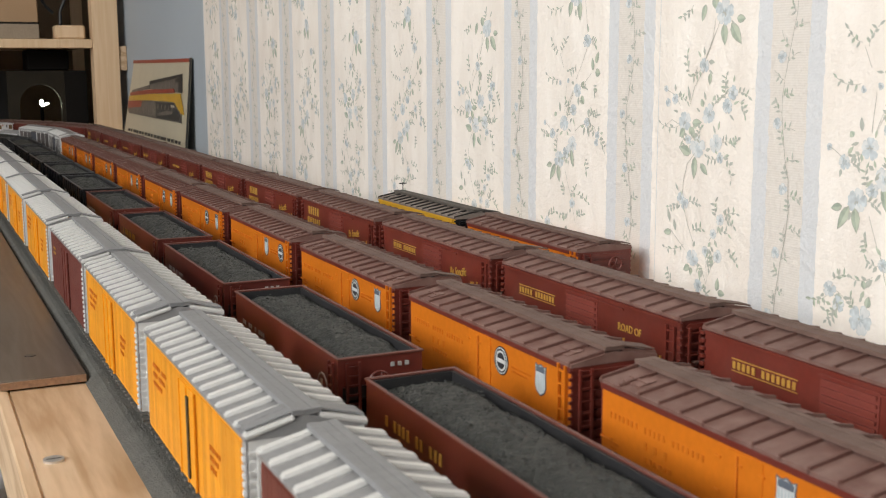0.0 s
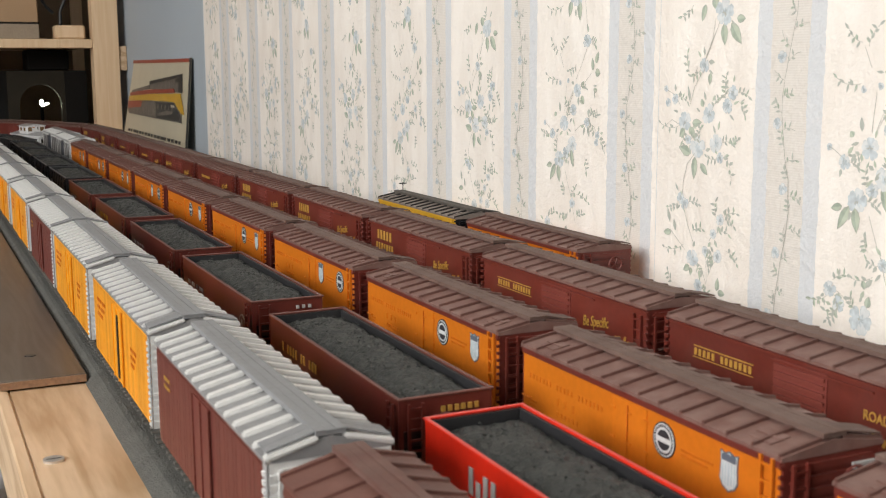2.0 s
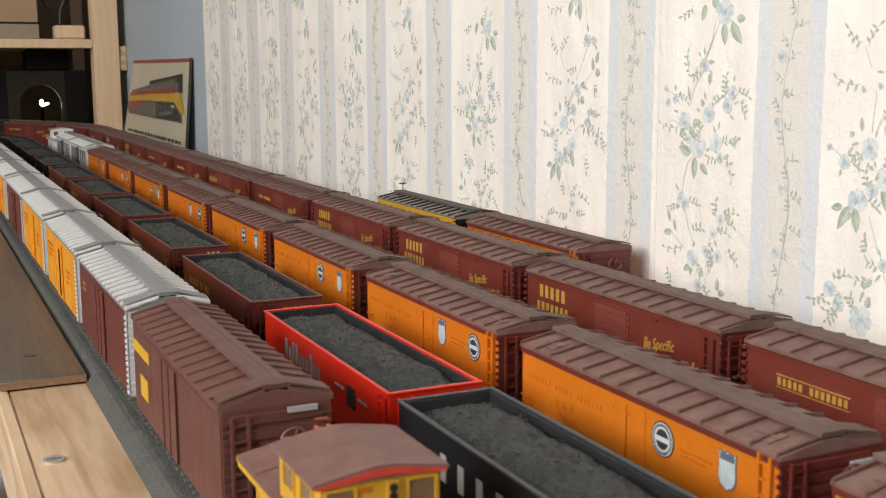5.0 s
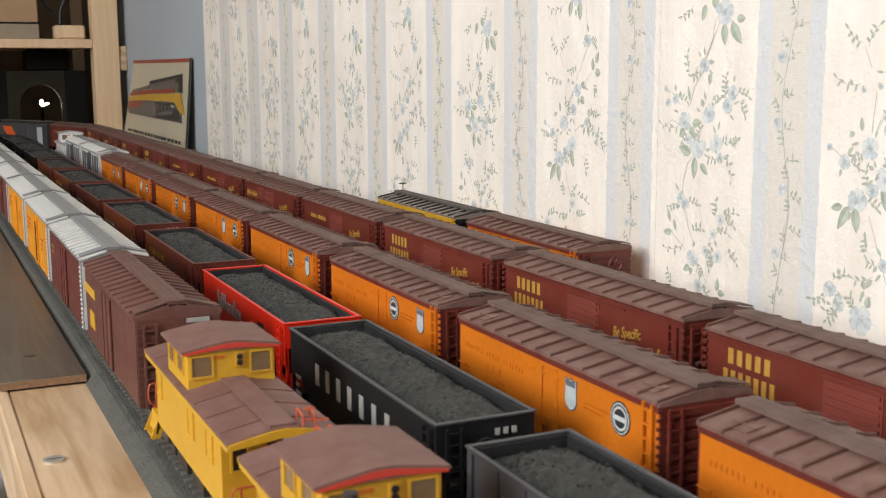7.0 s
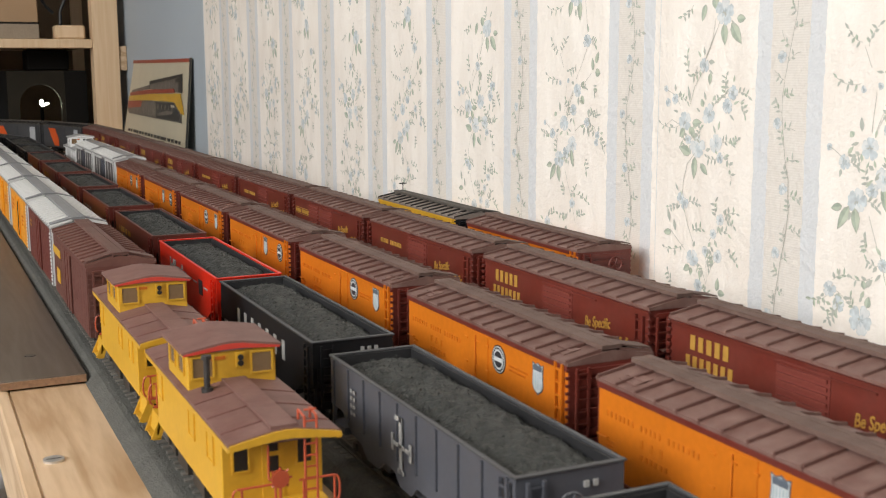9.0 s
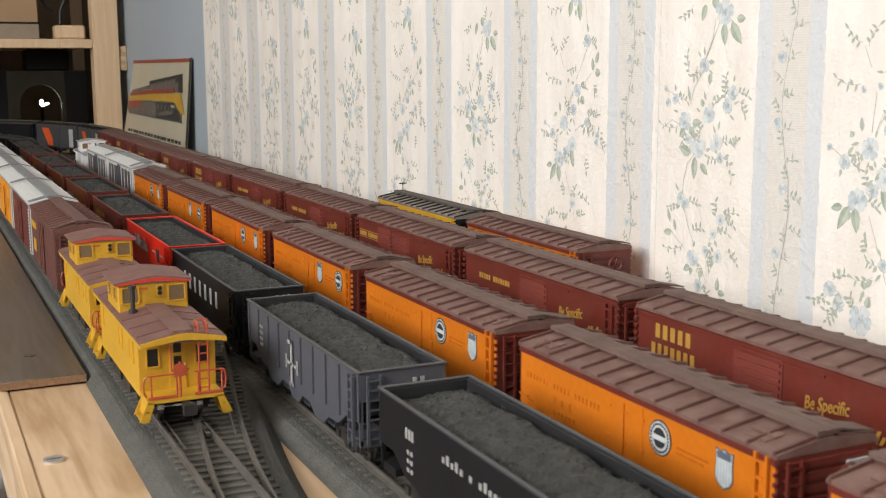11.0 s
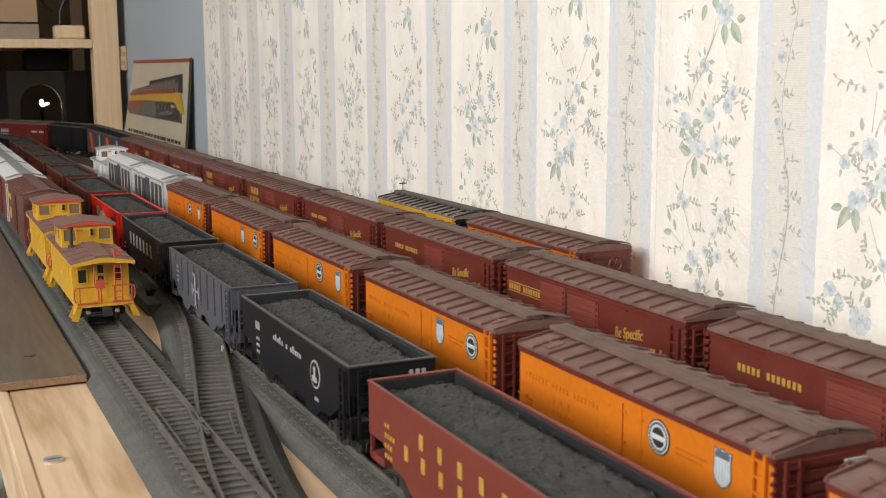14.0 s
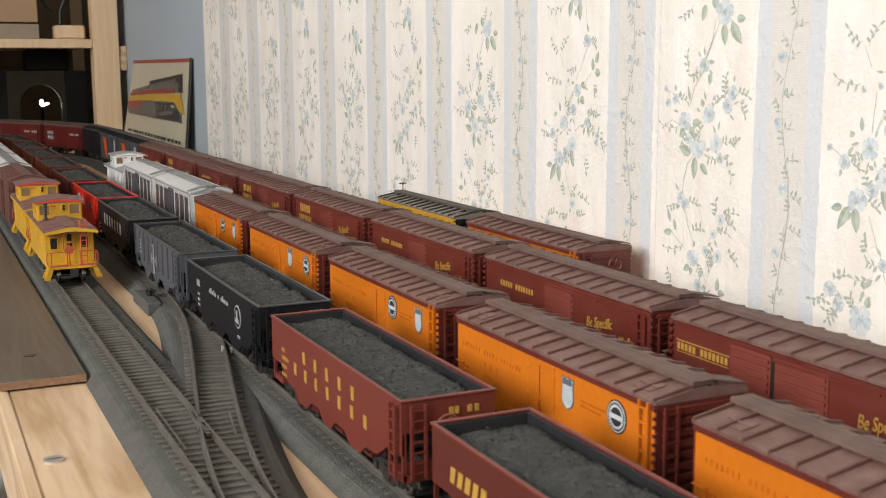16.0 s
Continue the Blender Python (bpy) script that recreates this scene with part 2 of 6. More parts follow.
PETAL_PALE = material("print_pale_petal", (0.70, 0.72, 0.72), 0.45, vary=0.1, scale=200)
STEM = material("print_stem", (0.42, 0.42, 0.37), 0.45)
STEEL_SIDE = material("dark_grey_side", (0.088, 0.080, 0.077), 0.35, vary=0.2)
WORN_EDGE = material("worn_board_end", (0.26, 0.15, 0.085), 0.6, vary=0.3, scale=200)
WINDOW_DARK = material("dark_opening", (0.02, 0.018, 0.016), 0.3)
PALE_PANE = material("clear_plastic_pane", (0.20, 0.13, 0.07), 0.15)
BRASS = material("screw_steel", (0.75, 0.72, 0.68), 0.32, metal=0.8)
BIN = material("white_plastic", (0.70, 0.70, 0.72), 0.4)
ROUND_DARK = material("emblem_black", (0.03, 0.03, 0.035), 0.5)
ROUND_WHITE = material("emblem_white", (0.52, 0.54, 0.54), 0.5)
SHIELD_BLUE = material("emblem_pale_blue", (0.34, 0.42, 0.46), 0.5)
SHIELD_DARK = material("emblem_slate", (0.10, 0.12, 0.15), 0.5)
GLOW = glow_material("lit_bulb", (1.0, 0.97, 0.75), 14.0)
CABLE = material("black_cable", (0.012, 0.012, 0.013), 0.5)


# ---------------------------------------------------------------- mesh helpers
def mesh_of(name, bm, mat, smooth=False):
    bmesh.ops.recalc_face_normals(bm, faces=bm.faces)
    me = bpy.data.meshes.new(name)
    bm.to_mesh(me)
    bm.free()
    if smooth:
        for p in me.polygons:
            p.use_smooth = True
    for k in (mat if isinstance(mat, (list, tuple)) else [mat]):
        me.materials.append(k)
    return me


def part(name, bm, mat, parent=None, label="", smooth=False):
    """Links a bmesh (or a ready mesh) as ONE object under parent."""
    me = bm if isinstance(bm, bpy.types.Mesh) else mesh_of(name, bm, mat, smooth)
    ob = new(name, me)
    if parent is not None:
        ob.parent = parent
    if label:
        ob["label"] = label
    return ob


def box(bm, x0, x1, y0, y1, z0, z1, mat=0):
    v = [bm.verts.new((x, y, z)) for x in (x0, x1) for y in (y0, y1) for z in (z0, z1)]
    for f in ((0, 1, 3, 2), (4, 6, 7, 5), (0, 4, 5, 1), (2, 3, 7, 6), (0, 2, 6, 4), (1, 5, 7, 3)):
        bm.faces.new([v[i] for i in f]).material_index = mat
    return v


def boxes(*rows):
    bm = bmesh.new()
    for r in rows:
        box(bm, *r)
    return bm


def bevelled(bm, w=0.0004, seg=1):
    bmesh.ops.bevel(bm, geom=bm.edges[:], offset=w, segments=seg, affect="EDGES")
    return bm


def prism(bm, pts, axis, a, b, mat=0):
    """A closed outline (list of 2D points) pulled from a to b along axis x, y or z."""
    def at(p, k):
        return (k, p[0], p[1]) if axis == "x" else (p[0], k, p[1]) if axis == "y" else (p[0], p[1], k)
    lo = [bm.verts.new(at(p, a)) for p in pts]
    hi = [bm.verts.new(at(p, b)) for p in pts]
    n = len(pts)
    for i in range(n):
        bm.faces.new((lo[i], lo[(i + 1) % n], hi[(i + 1) % n], hi[i])).material_index = mat
    bm.faces.new(lo).material_index = mat
    bm.faces.new(hi[::-1]).material_index = mat


def rod(bm, p, q, r, seg=6, mat=0):
    p, q = Vector(p), Vector(q)
    turn = (q - p).to_track_quat("Z", "Y").to_matrix()
    rings = [[bm.verts.new(c + turn @ Vector((r * math.cos(2 * math.pi * i / seg), r * math.sin(2 * math.pi * i / seg), 0))) for i in range(seg)] for c in (p, q)]
    for i in range(seg):
        j = (i + 1) % seg
        bm.faces.new((rings[0][i], rings[0][j], rings[1][j], rings[1][i])).material_index = mat
    bm.faces.new(rings[0][::-1]).material_index = mat
    bm.faces.new(rings[1]).material_index = mat


def ring(bm, centre, axis, radius, r, seg=16):
    """A hoop in the plane across axis 'y' or 'x'."""
    pts = []
    for i in range(seg):
        a = 2 * math.pi * i / seg
        d = (math.cos(a) * radius, math.sin(a) * radius)
        pts.append(Vector(centre) + (Vector((d[0], 0, d[1])) if axis == "y" else Vector((0, d[0], d[1]))))
    for i in range(seg):
        rod(bm, pts[i], pts[(i + 1) % seg], r, 4)


def thing(name, label, category, group="", m=None):
    ob = new(name)
    ob.empty_display_size = 0.01
    tagged(ob, label, category, group)
    if m is not None:
        ob.matrix_basis = m
    return ob


CACHE = {}


def cached(key, make):
    if key not in CACHE:
        CACHE[key] = make()
    return CACHE[key]


# ---------------------------------------------------------------- rolling stock
def truck_mesh():
    bm = bmesh.new()
    for s in (-1, 1):
        x0, x1 = sorted((s * 0.0105, s * 0.0125))
        prism(bm, [(-0.0125, 0.0035), (-0.006, 0.0035), (-0.004, 0.0015), (0.004, 0.0015), (0.006, 0.0035), (0.0125, 0.0035), (0.0125, 0.007), (0.005, 0.0095), (-0.005, 0.0095), (-0.0125, 0.007)], "x", x0, x1)
        box(bm, min(s * 0.0125, s * 0.0133), max(s * 0.0125, s * 0.0133), -0.0025, 0.0025, 0.003, 0.008)
        for y in (-0.010, 0.010):
            box(bm, min(s * 0.0125, s * 0.0135), max(s * 0.0125, s * 0.0135), y - 0.0015, y + 0.0015, 0.004, 0.007)
    box(bm, -0.0105, 0.0105, -0.003, 0.003, 0.005, 0.0095)
    return mesh_of("truck", bm, TRUCK)


def wheelset_mesh():
    bm = bmesh.new()
    rod(bm, (-0.0105, 0, 0), (0.0105, 0, 0), 0.0011, 8)
    for s in (-1, 1):
        rod(bm, (s * 0.0075, 0, 0), (s * 0.0096, 0, 0), 0.0052, 18, 0)
        rod(bm, (s * 0.0070, 0, 0), (s * 0.0075, 0, 0), 0.0059, 18, 0)
        for k in range(4):
            a = math.pi / 2 * k
            rod(bm, (s * 0.0096, 0.003 * math.cos(a), 0.003 * math.sin(a)), (s * 0.0100, 0.003 * math.cos(a), 0.003 * math.sin(a)), 0.0008, 5, 1)
    return mesh_of("wheelset", bm, [STEEL, TRUCK])


def running_gear(car, half, inset=0.026):
    """Two trucks with their wheelsets, and a coupler at each end."""
    for y in (half - inset, inset - half):
        t = part("truck", cached("truck", truck_mesh), None, car)
        t.location = (0, y, 0)
        for dy in (-0.010, 0.010):
            w = part("wheelset", cached("wheelset", wheelset_mesh), None, t)
            w.location = (0, dy, 0.0052)
    for s in (-1, 1):
        bm = boxes((-0.0014, 0.0014, min(s * (half - 0.003), s * (half + 0.0075)), max(s * (half - 0.003), s * (half + 0.0075)), 0.0085, 0.0115))
        box(bm, -0.0028, 0.0024, min(s * (half + 0.0055), s * (half + 0.0085)), max(s * (half + 0.0055), s * (half + 0.0085)), 0.0078, 0.0122)
        part("coupler", bm, TRUCK, car)


def ladder(car, name, x, y, z0, z1, w, mat, facing, rungs=7, r=0.00035):
    """facing 'x': on a side wall (outward sign in x); 'y': on an end."""
    bm = bmesh.new()
    if facing == "x":
        for d in (-w / 2, w / 2):
            box(bm, x - 0.0005, x + 0.0005, y + d - 0.0005, y + d + 0.0005, z0, z1)
        for i in range(rungs):
            z = z0 + (z1 - z0) * (i + 0.5) / rungs
            box(bm, x - r, x + r, y - w / 2, y + w / 2, z - r, z + r)
    else:
        for d in (-w / 2, w / 2):
            box(bm, x + d - 0.0005, x + d + 0.0005, y - 0.0005, y + 0.0005, z0, z1)
        for i in range(rungs):
            z = z0 + (z1 - z0) * (i + 0.5) / rungs
            box(bm, x - w / 2, x + w / 2, y - r, y + r, z - r, z + r)
    return part(name, bm, mat, car)


def gable_roof(car, L, W, eave, rise, panels, mat, seam_mat, seam_w=0.0011, seam_h=0.0008, over=0.0006, label=""):
    bm = bmesh.new()
    h, k = W / 2 + over, L / 2 + over
    prism(bm, [(-h, eave - 0.0012), (h, eave - 0.0012), (h, eave), (0, eave + rise), (-h, eave)], "y", -k, k)
    roof = part("roof", bm, mat, car, label)
    def rib():
        bm = bmesh.new()
        for s in (-1, 1):
            pts = [(s * h, eave - 0.0010), (s * h, eave + seam_h * 0.8), (s * 0.0036, eave + rise * (1 - 0.0036 / h) + seam_h), (s * 0.0036, eave + rise * (1 - 0.0036 / h) - 0.0004)]
            prism(bm, pts, "y", -seam_w / 2, seam_w / 2)
        if seam_w > 0.002:
            bevelled(bm, 0.0005, 2)
        return mesh_of("roof_rib", bm, seam_mat)
    for i in range(panels + 1):
        r = part("roof_rib", cached(("rib", seam_mat.name, L, eave), rib), None, roof)
        r.location = (0, -k + 0.0012 + (2 * k - 0.0024) * i / panels, 0)
    return roof


def walkway(car, L, top, mat, w=0.0082, near_side=1, half_w=0.017, eave=0.045):
    """Roof walk close above the ridge, with a sloping platform to one side at each end."""
    n = 3
    wk = part("running_board", boxes((-w / 2, w / 2, -L / 2 - 0.0006, L / 2 + 0.0006, top - 0.0010, top + 0.0001)), mat, car, "dusty roof walkway")
    for i in range(n):
        plank = cached(("plank", w, L, top, mat.name), lambda: mesh_of("plank", boxes((0.00008, w / n - 0.00008, -L / 2 - 0.0008, L / 2 + 0.0008, top + 0.0001, top + 0.0006)), mat))
        pl = part("plank", plank, None, wk)
        pl.location = (-w / 2 + w * i / n, 0, -0.0001 * (i % 2))
    for s, e in ((-1, -1), (1, -1)) if near_side < 0 else ((1, -1),):
        bm = bmesh.new()
        for j in range(2):
            y = e * (L / 2 - 0.0064 + j * 0.0042)
            pts = [(s * w / 2, top + 0.0003), (s * half_w, eave + 0.0020), (s * half_w, eave + 0.0014), (s * w / 2, top - 0.0003)]
            prism(bm, pts, "y", y - 0.0020, y + 0.0020)
        part("lateral_platform", bm, mat, wk)
    return wk


def end_ribs(bm, W, y, z0, z1, rows, out):
    for i in range(rows):
        z = z0 + (z1 - z0) * (i + 0.5) / rows
        d = (z1 - z0) / rows
        a, b = sorted((y, y + out))
        prism(bm, [(-W / 2 + 0.002, z), (-W / 2 + 0.004, z - d * 0.3), (W / 2 - 0.004, z - d * 0.3), (W / 2 - 0.002, z), (W / 2 - 0.004, z + d * 0.3), (-W / 2 + 0.004, z + d * 0.3)], "y", a, b)


def words(car, name, x, y, z, text, mat, size, lean=0.0, rise=0.0, narrow=0.85):
    """Painted words on the side wall at x, starting at y and reading towards the near end."""
    key = ("words", text, mat.name, size)
    if key not in CACHE:
        curve = bpy.data.curves.new("letters", "FONT")
        curve.body, curve.size, curve.shear, curve.extrude, curve.resolution_u = text, size, lean, 0.00012, 3
        curve.offset = size * 0.012
        source = bpy.data.objects.new("letters", curve)
        me = bpy.data.meshes.new_from_object(source)
        bpy.data.objects.remove(source)
        me.transform(Matrix(((0, 0, -1, 0), (-narrow, 0, 0, 0), (0, 1, 0, 0), (0, 0, 0, 1))))
        me.materials.clear()
        me.materials.append(mat)
        CACHE[key] = me
    ob = part(name, CACHE[key], None, car)
    ob.location = (x, y, z)
    ob.rotation_euler = (-radians(rise), 0, 0)
    return ob


def bars(car, name, x, y0, z0, rows, mat, h, pitch, stroke, lean=0.0, rise=0.0):
    """Lettering as plain bars on the side wall at x. rows: strings of marks, a space leaves a gap; reads away from far end to near end."""
    bm = bmesh.new()
    for r, row in enumerate(rows):
        for i, ch in enumerate(row):
            if ch == " ":
                continue
            y, z = y0 - i * pitch, z0 - r * h * 1.38 + rise * i
            hh = h if ch == "I" else h * 0.62
            pts = [(y, z), (y - stroke, z), (y - stroke - lean, z + hh), (y - lean, z + hh)]
            prism(bm, pts, "x", x - 0.00010, x + 0.0002)
    return tagged(part(name, bm, mat, car), kind="stuff")


def disc(bm, x, y, z, r, t, seg=24, ry=1.0):
    prism(bm, [(y + ry * r * math.cos(2 * math.pi * i / seg), z + r * math.sin(2 * math.pi * i / seg)) for i in range(seg)], "x", x - t, x + 0.0002)


def round_emblem(car, x, y, z, r):
    bm = bmesh.new()
    disc(bm, x, y, z, r * 1.06, 0.00004)
    e = part("round_emblem", bm, ROUND_DARK, car, "black and white round emblem")
    bm = bmesh.new()
    disc(bm, x, y, z, r * 0.97, 0.00012)
    part("emblem_field", bm, ROUND_WHITE, e)
    bm = bmesh.new()
    for i in range(26):
        a = 2 * math.pi * i / 26
        cy, cz = y + 0.82 * r * math.cos(a), z + 0.82 * r * math.sin(a)
        box(bm, x - 0.00022, x, cy - 0.00038, cy + 0.00038, cz - 0.00038, cz + 0.00038)
    disc(bm, x - 0.0001, y, z, r * 0.60, 0.00012)
    part("emblem_ring", bm, ROUND_DARK, e)
    bm = boxes((x - 0.0003, x, y - r * 0.66, y + r * 0.66, z - 0.0008, z + 0.0008))
    part("emblem_band", bm, ROUND_WHITE, e)


def shield_emblem(car, x, y, z, r):
    w, h = r * 0.66, r * 0.95
    out = [(y - w, z + h), (y - w * 0.5, z + h * 0.9), (y, z + h * 1.05), (y + w * 0.5, z + h * 0.9), (y + w, z + h), (y + w * 0.92, z + h * 0.4), (y + w, z - h * 0.5), (y + w * 0.7, z - h * 0.85), (y, z - h * 1.1), (y - w * 0.7, z - h * 0.85), (y - w, z - h * 0.5), (y - w * 0.92, z + h * 0.4)]
    bm = bmesh.new()
    prism(bm, [(y + (p - y) * 1.12, z + (q - z) * 1.10) for p, q in out], "x", x - 0.00005, x + 0.0002)
    e = part("shield_emblem", bm, SHIELD_DARK, car, "pale striped shield emblem with a dark edge")
    bm = bmesh.new()
    prism(bm, out, "x", x - 0.00012, x + 0.0002)
    part("shield_field", bm, ROUND_WHITE, e)
    bm = bmesh.new()
    prism(bm, [(y - w * 0.85, z + h * 0.55), (y + w * 0.85, z + h * 0.55), (y + w * 0.9, z + h * 0.92), (y, z + h * 0.98), (y - w * 0.9, z + h * 0.92)], "x", x - 0.0002, x)
    part("shield_top", bm, SHIELD_DARK, e)
    bm = bmesh.new()
    for i in range(5):
        yy = y - w * 0.72 + i * w * 0.36
        box(bm, x - 0.00018, x, yy - w * 0.08, yy + w * 0.08, z - h * 0.8, z + h * 0.48)
    part("shield_stripes", bm, SHIELD_BLUE, e)


def brake_wheel(car, x, y, z, mat, r=0.0042):
    bm = bmesh.new()
    ring(bm, (x, y, z), "y", r, 0.00045)
    for i in range(5):
        a = 2 * math.pi * i / 5
        rod(bm, (x, y, z), (x + r * math.cos(a), y, z + r * math.sin(a)), 0.0003, 4)
    rod(bm, (x, y, z), (x, y + 0.003, z), 0.0007, 6)
    return part("brake_wheel", bm, mat, car)


def sill_and_steps(car, L, W, z0, mat):
    bm = boxes((-0.006, 0.006, -L / 2 + 0.004, L / 2 - 0.004, z0 - 0.004, z0))
    for i in range(5):
        y = -L / 2 + 0.03 + (L - 0.06) * i / 4
        box(bm, -W / 2 + 0.002, W / 2 - 0.002, y - 0.001, y + 0.001, z0 - 0.003, z0)
    box(bm, -0.013, -0.006, -0.012, 0.008, z0 - 0.006, z0)
    part("underframe", bm, TRUCK, car)
    for s in (-1, 1):
        for e in (-1, 1):
            y = e * (L / 2 - 0.004)
            bm = boxes((s * W / 2 - 0.0004, s * W / 2 + 0.0004, y - 0.003, y - 0.0022, z0 - 0.005, z0), (s * W / 2 - 0.0004, s * W / 2 + 0.0004, y + 0.0022, y + 0.003, z0 - 0.005, z0), (s * W / 2 - 0.0004, s * W / 2 + 0.0004, y - 0.003, y + 0.003, z0 - 0.0055, z0 - 0.0047))
            part("step", bm, mat, car)


def steel_boxcar(style, label, group, open_door=False, paint=None, roofm=None, seam=None, walkm=None):
    """All-steel boxcar: flat riveted sides, ribbed ends and roof. style: big, small, lined or road lettering."""
    paint, roofm, seam, walkm = paint or BROWN, roofm or BROWN_ROOF, seam or BROWN_SEAM, walkm or WALKWAY
    L, W, z0, eave = 0.1465, 0.0345, 0.0115, 0.0497
    car = thing("boxcar", label, "model boxcar", group)
    bm = bevelled(boxes((-W / 2, W / 2, -L / 2, L / 2, z0, eave)), 0.0004)
    body = part("body", bm, paint, car)
    bm = bmesh.new()
    for s in (-1, 1):
        a, b = sorted((s * W / 2, s * (W / 2 + 0.0007)))
        box(bm, a, b, -L / 2 + 0.001, L / 2 - 0.001, eave - 0.0028, eave - 0.0016)
        box(bm, a, b, -L / 2 + 0.001, L / 2 - 0.001, z0, z0 + 0.0012)
        box(bm, a, b, -0.034, 0.013, eave - 0.0046, eave - 0.0038)
    for s in (-1, 1):
        end_ribs(bm, W, s * L / 2, z0 + 0.002, eave - 0.002, 9, s * 0.0009)
        prism(bm, [(-W / 2, eave - 0.001), (W / 2, eave - 0.001), (0, eave + 0.0028)], "y", min(s * L / 2, s * (L / 2 - 0.001)), max(s * L / 2, s * (L / 2 - 0.001)))
        for c in (-1, 1):
            for i in range(12):
                z = z0 + 0.002 + i * 0.003
                box(bm, c * W / 2 - 0.0012, c * W / 2 + 0.00025, s * L / 2 - 0.0012, s * L / 2 + 0.0010, z, z + 0.0013)
    part("side_trim", bm, paint, body)
    for s in (-1, 1):
        x = s * (W / 2 + 0.0005)
        dy = -0.0013 if not (open_door and s < 0) else 0.0008
        bm = boxes((min(s * W / 2, x), max(s * W / 2, x), dy - 0.0128, dy + 0.0128, z0 + 0.001, eave - 0.0034))
        dm = DOOR_BROWN if paint == BROWN else paint
        door = part("door", bm, dm, car, "ribbed sliding door")
        for i in range(12 if s < 0 else 0):
            r = part("door_rib", cached(("door_rib", paint.name), lambda: mesh_of("door_rib", boxes((-0.0008, 0.0002, -0.0120, 0.0120, 0, 0.0012)), dm)), None, door)
            r.location = (x, dy, z0 + 0.0025 + i * 0.0027)
        if open_door and s < 0:
            # the body is solid: a dark strip stands for shade between the doors
            part("door_gap", boxes((-W / 2 - 0.0003, -W / 2 + 0.0005, dy + 0.0128, dy + 0.0150, z0 + 0.002, eave - 0.005)), WINDOW_DARK, car, "dark strip for the shaded gap between the doors")
            second = part("door", boxes((x, -W / 2, dy + 0.0150, dy + 0.0366, z0 + 0.001, eave - 0.0034)), dm, car, "ribbed sliding door")
            for i in range(12):
                r = part("door_rib", cached("narrow_door_rib", lambda: mesh_of("door_rib", boxes((-0.0008, 0.0002, -0.0100, 0.0100, 0, 0.0012)), dm)), None, second)
                r.location = (x, dy + 0.0258, z0 + 0.0025 + i * 0.0027)
    gable_roof(car, L, W, eave, 0.0029, 13, roofm, seam, seam_w=0.0009, seam_h=0.0012)
    walkway(car, L, eave + 0.0042, walkm, half_w=W / 2, eave=eave)
    ladder(car, "side_ladder", -W / 2 - 0.0010, -L / 2 + 0.0055, z0 - 0.001, eave - 0.004, 0.0052, paint, "x", 8)
    ladder(car, "side_ladder", W / 2 + 0.0010, L / 2 - 0.0055, z0 - 0.001, eave - 0.004, 0.0052, paint, "x", 8)
    ladder(car, "end_ladder", -W / 2 + 0.0055, -L / 2 - 0.0019, z0 - 0.001, eave - 0.004, 0.0052, paint, "y", 8)
    ladder(car, "end_ladder", W / 2 - 0.0055, L / 2 + 0.0019, z0 - 0.001, eave - 0.004, 0.0052, paint, "y", 8)
    brake_wheel(car, 0.004, -L / 2 - 0.0045, eave - 0.005, paint)
    for s in (-1, 1):
        bm = boxes((-0.0125, 0.0125, min(s * (L / 2 + 0.001), s * (L / 2 + 0.0035)), max(s * (L / 2 + 0.001), s * (L / 2 + 0.0035)), z0 + 0.020, z0 + 0.0207))
        part("brake_step", bm, seam, car)
    sill_and_steps(car, L, W, z0, paint)
    x = -W / 2 - 0.0003
    if style == "plain":
        running_gear(car, L / 2)
        return car
    if style == "white":
        bars(car, "side_lettering", x, 0.058, 0.0330, ["IIII", "IIII"], WHITE, 0.0060, 0.0058, 0.0040)
        bars(car, "side_lettering", x, -0.030, 0.0340, ["III III"], WHITE, 0.0034, 0.0050, 0.0034)
        running_gear(car, L / 2)
        return car
    if style == "swoosh":
        bm = bmesh.new()
        prism(bm, [(0.052, 0.0440), (0.026, 0.0440), (0.004, 0.0140), (0.030, 0.0140)], "x", x - 0.0001, x + 0.0002)
        part("orange_panel", bm, ORANGE_RED, car, "slanting orange-red panel")
        part("pale_panel", boxes((x - 0.0001, x + 0.0002, -0.060, -0.046, 0.0140, 0.0440)), FAR_WHITE, car, "pale upright panel")
        running_gear(car, L / 2)
        return car
    if style == "big":
        bars(car, "road_lettering", x, 0.0600, 0.0388, ["IIIII"], GOLD, 0.0058, 0.0049, 0.0029)
        bars(car, "road_lettering", x, 0.0625, 0.0306, ["IIIIIII"], GOLD, 0.0058, 0.0042, 0.0025)
    else:
        y0, pitch = (0.0695, 0.0024) if open_door else (0.0560, 0.0026)
        bars(car, "road_lettering", x, y0, 0.0374, ["IIIII IIIIIII"], GOLD, 0.0027, pitch, 0.0016)
        if style in ("lined", "road"):
            bm = boxes((x - 0.0001, x + 0.0002, y0 - 13 * pitch, y0 + 0.0006, 0.0408, 0.0412), (x - 0.0001, x + 0.0002, y0 - 13 * pitch, y0 + 0.0006, 0.0364, 0.0367))
            part("lettering_rule", bm, GOLD, car)
    if style == "road":
        words(car, "slogan", x, -0.0300, 0.0362, "ROAD OF", GOLD, 0.0046)
        bars(car, "slogan", x, -0.0330, 0.0290, ["IiiiIiiiiii"], GOLD, 0.0044, 0.0026, 0.0014, lean=0.0010)
    else:
        words(car, "slogan", x, -0.0250, 0.0325, "Be Specific", GOLD, 0.0066, lean=0.30, rise=7.0, narrow=0.72)
        bars(car, "slogan", x, -0.0400, 0.0272, ["iiiiIIiIi"], GOLD, 0.0046, 0.0023, 0.0015, lean=0.0014, rise=0.00030)
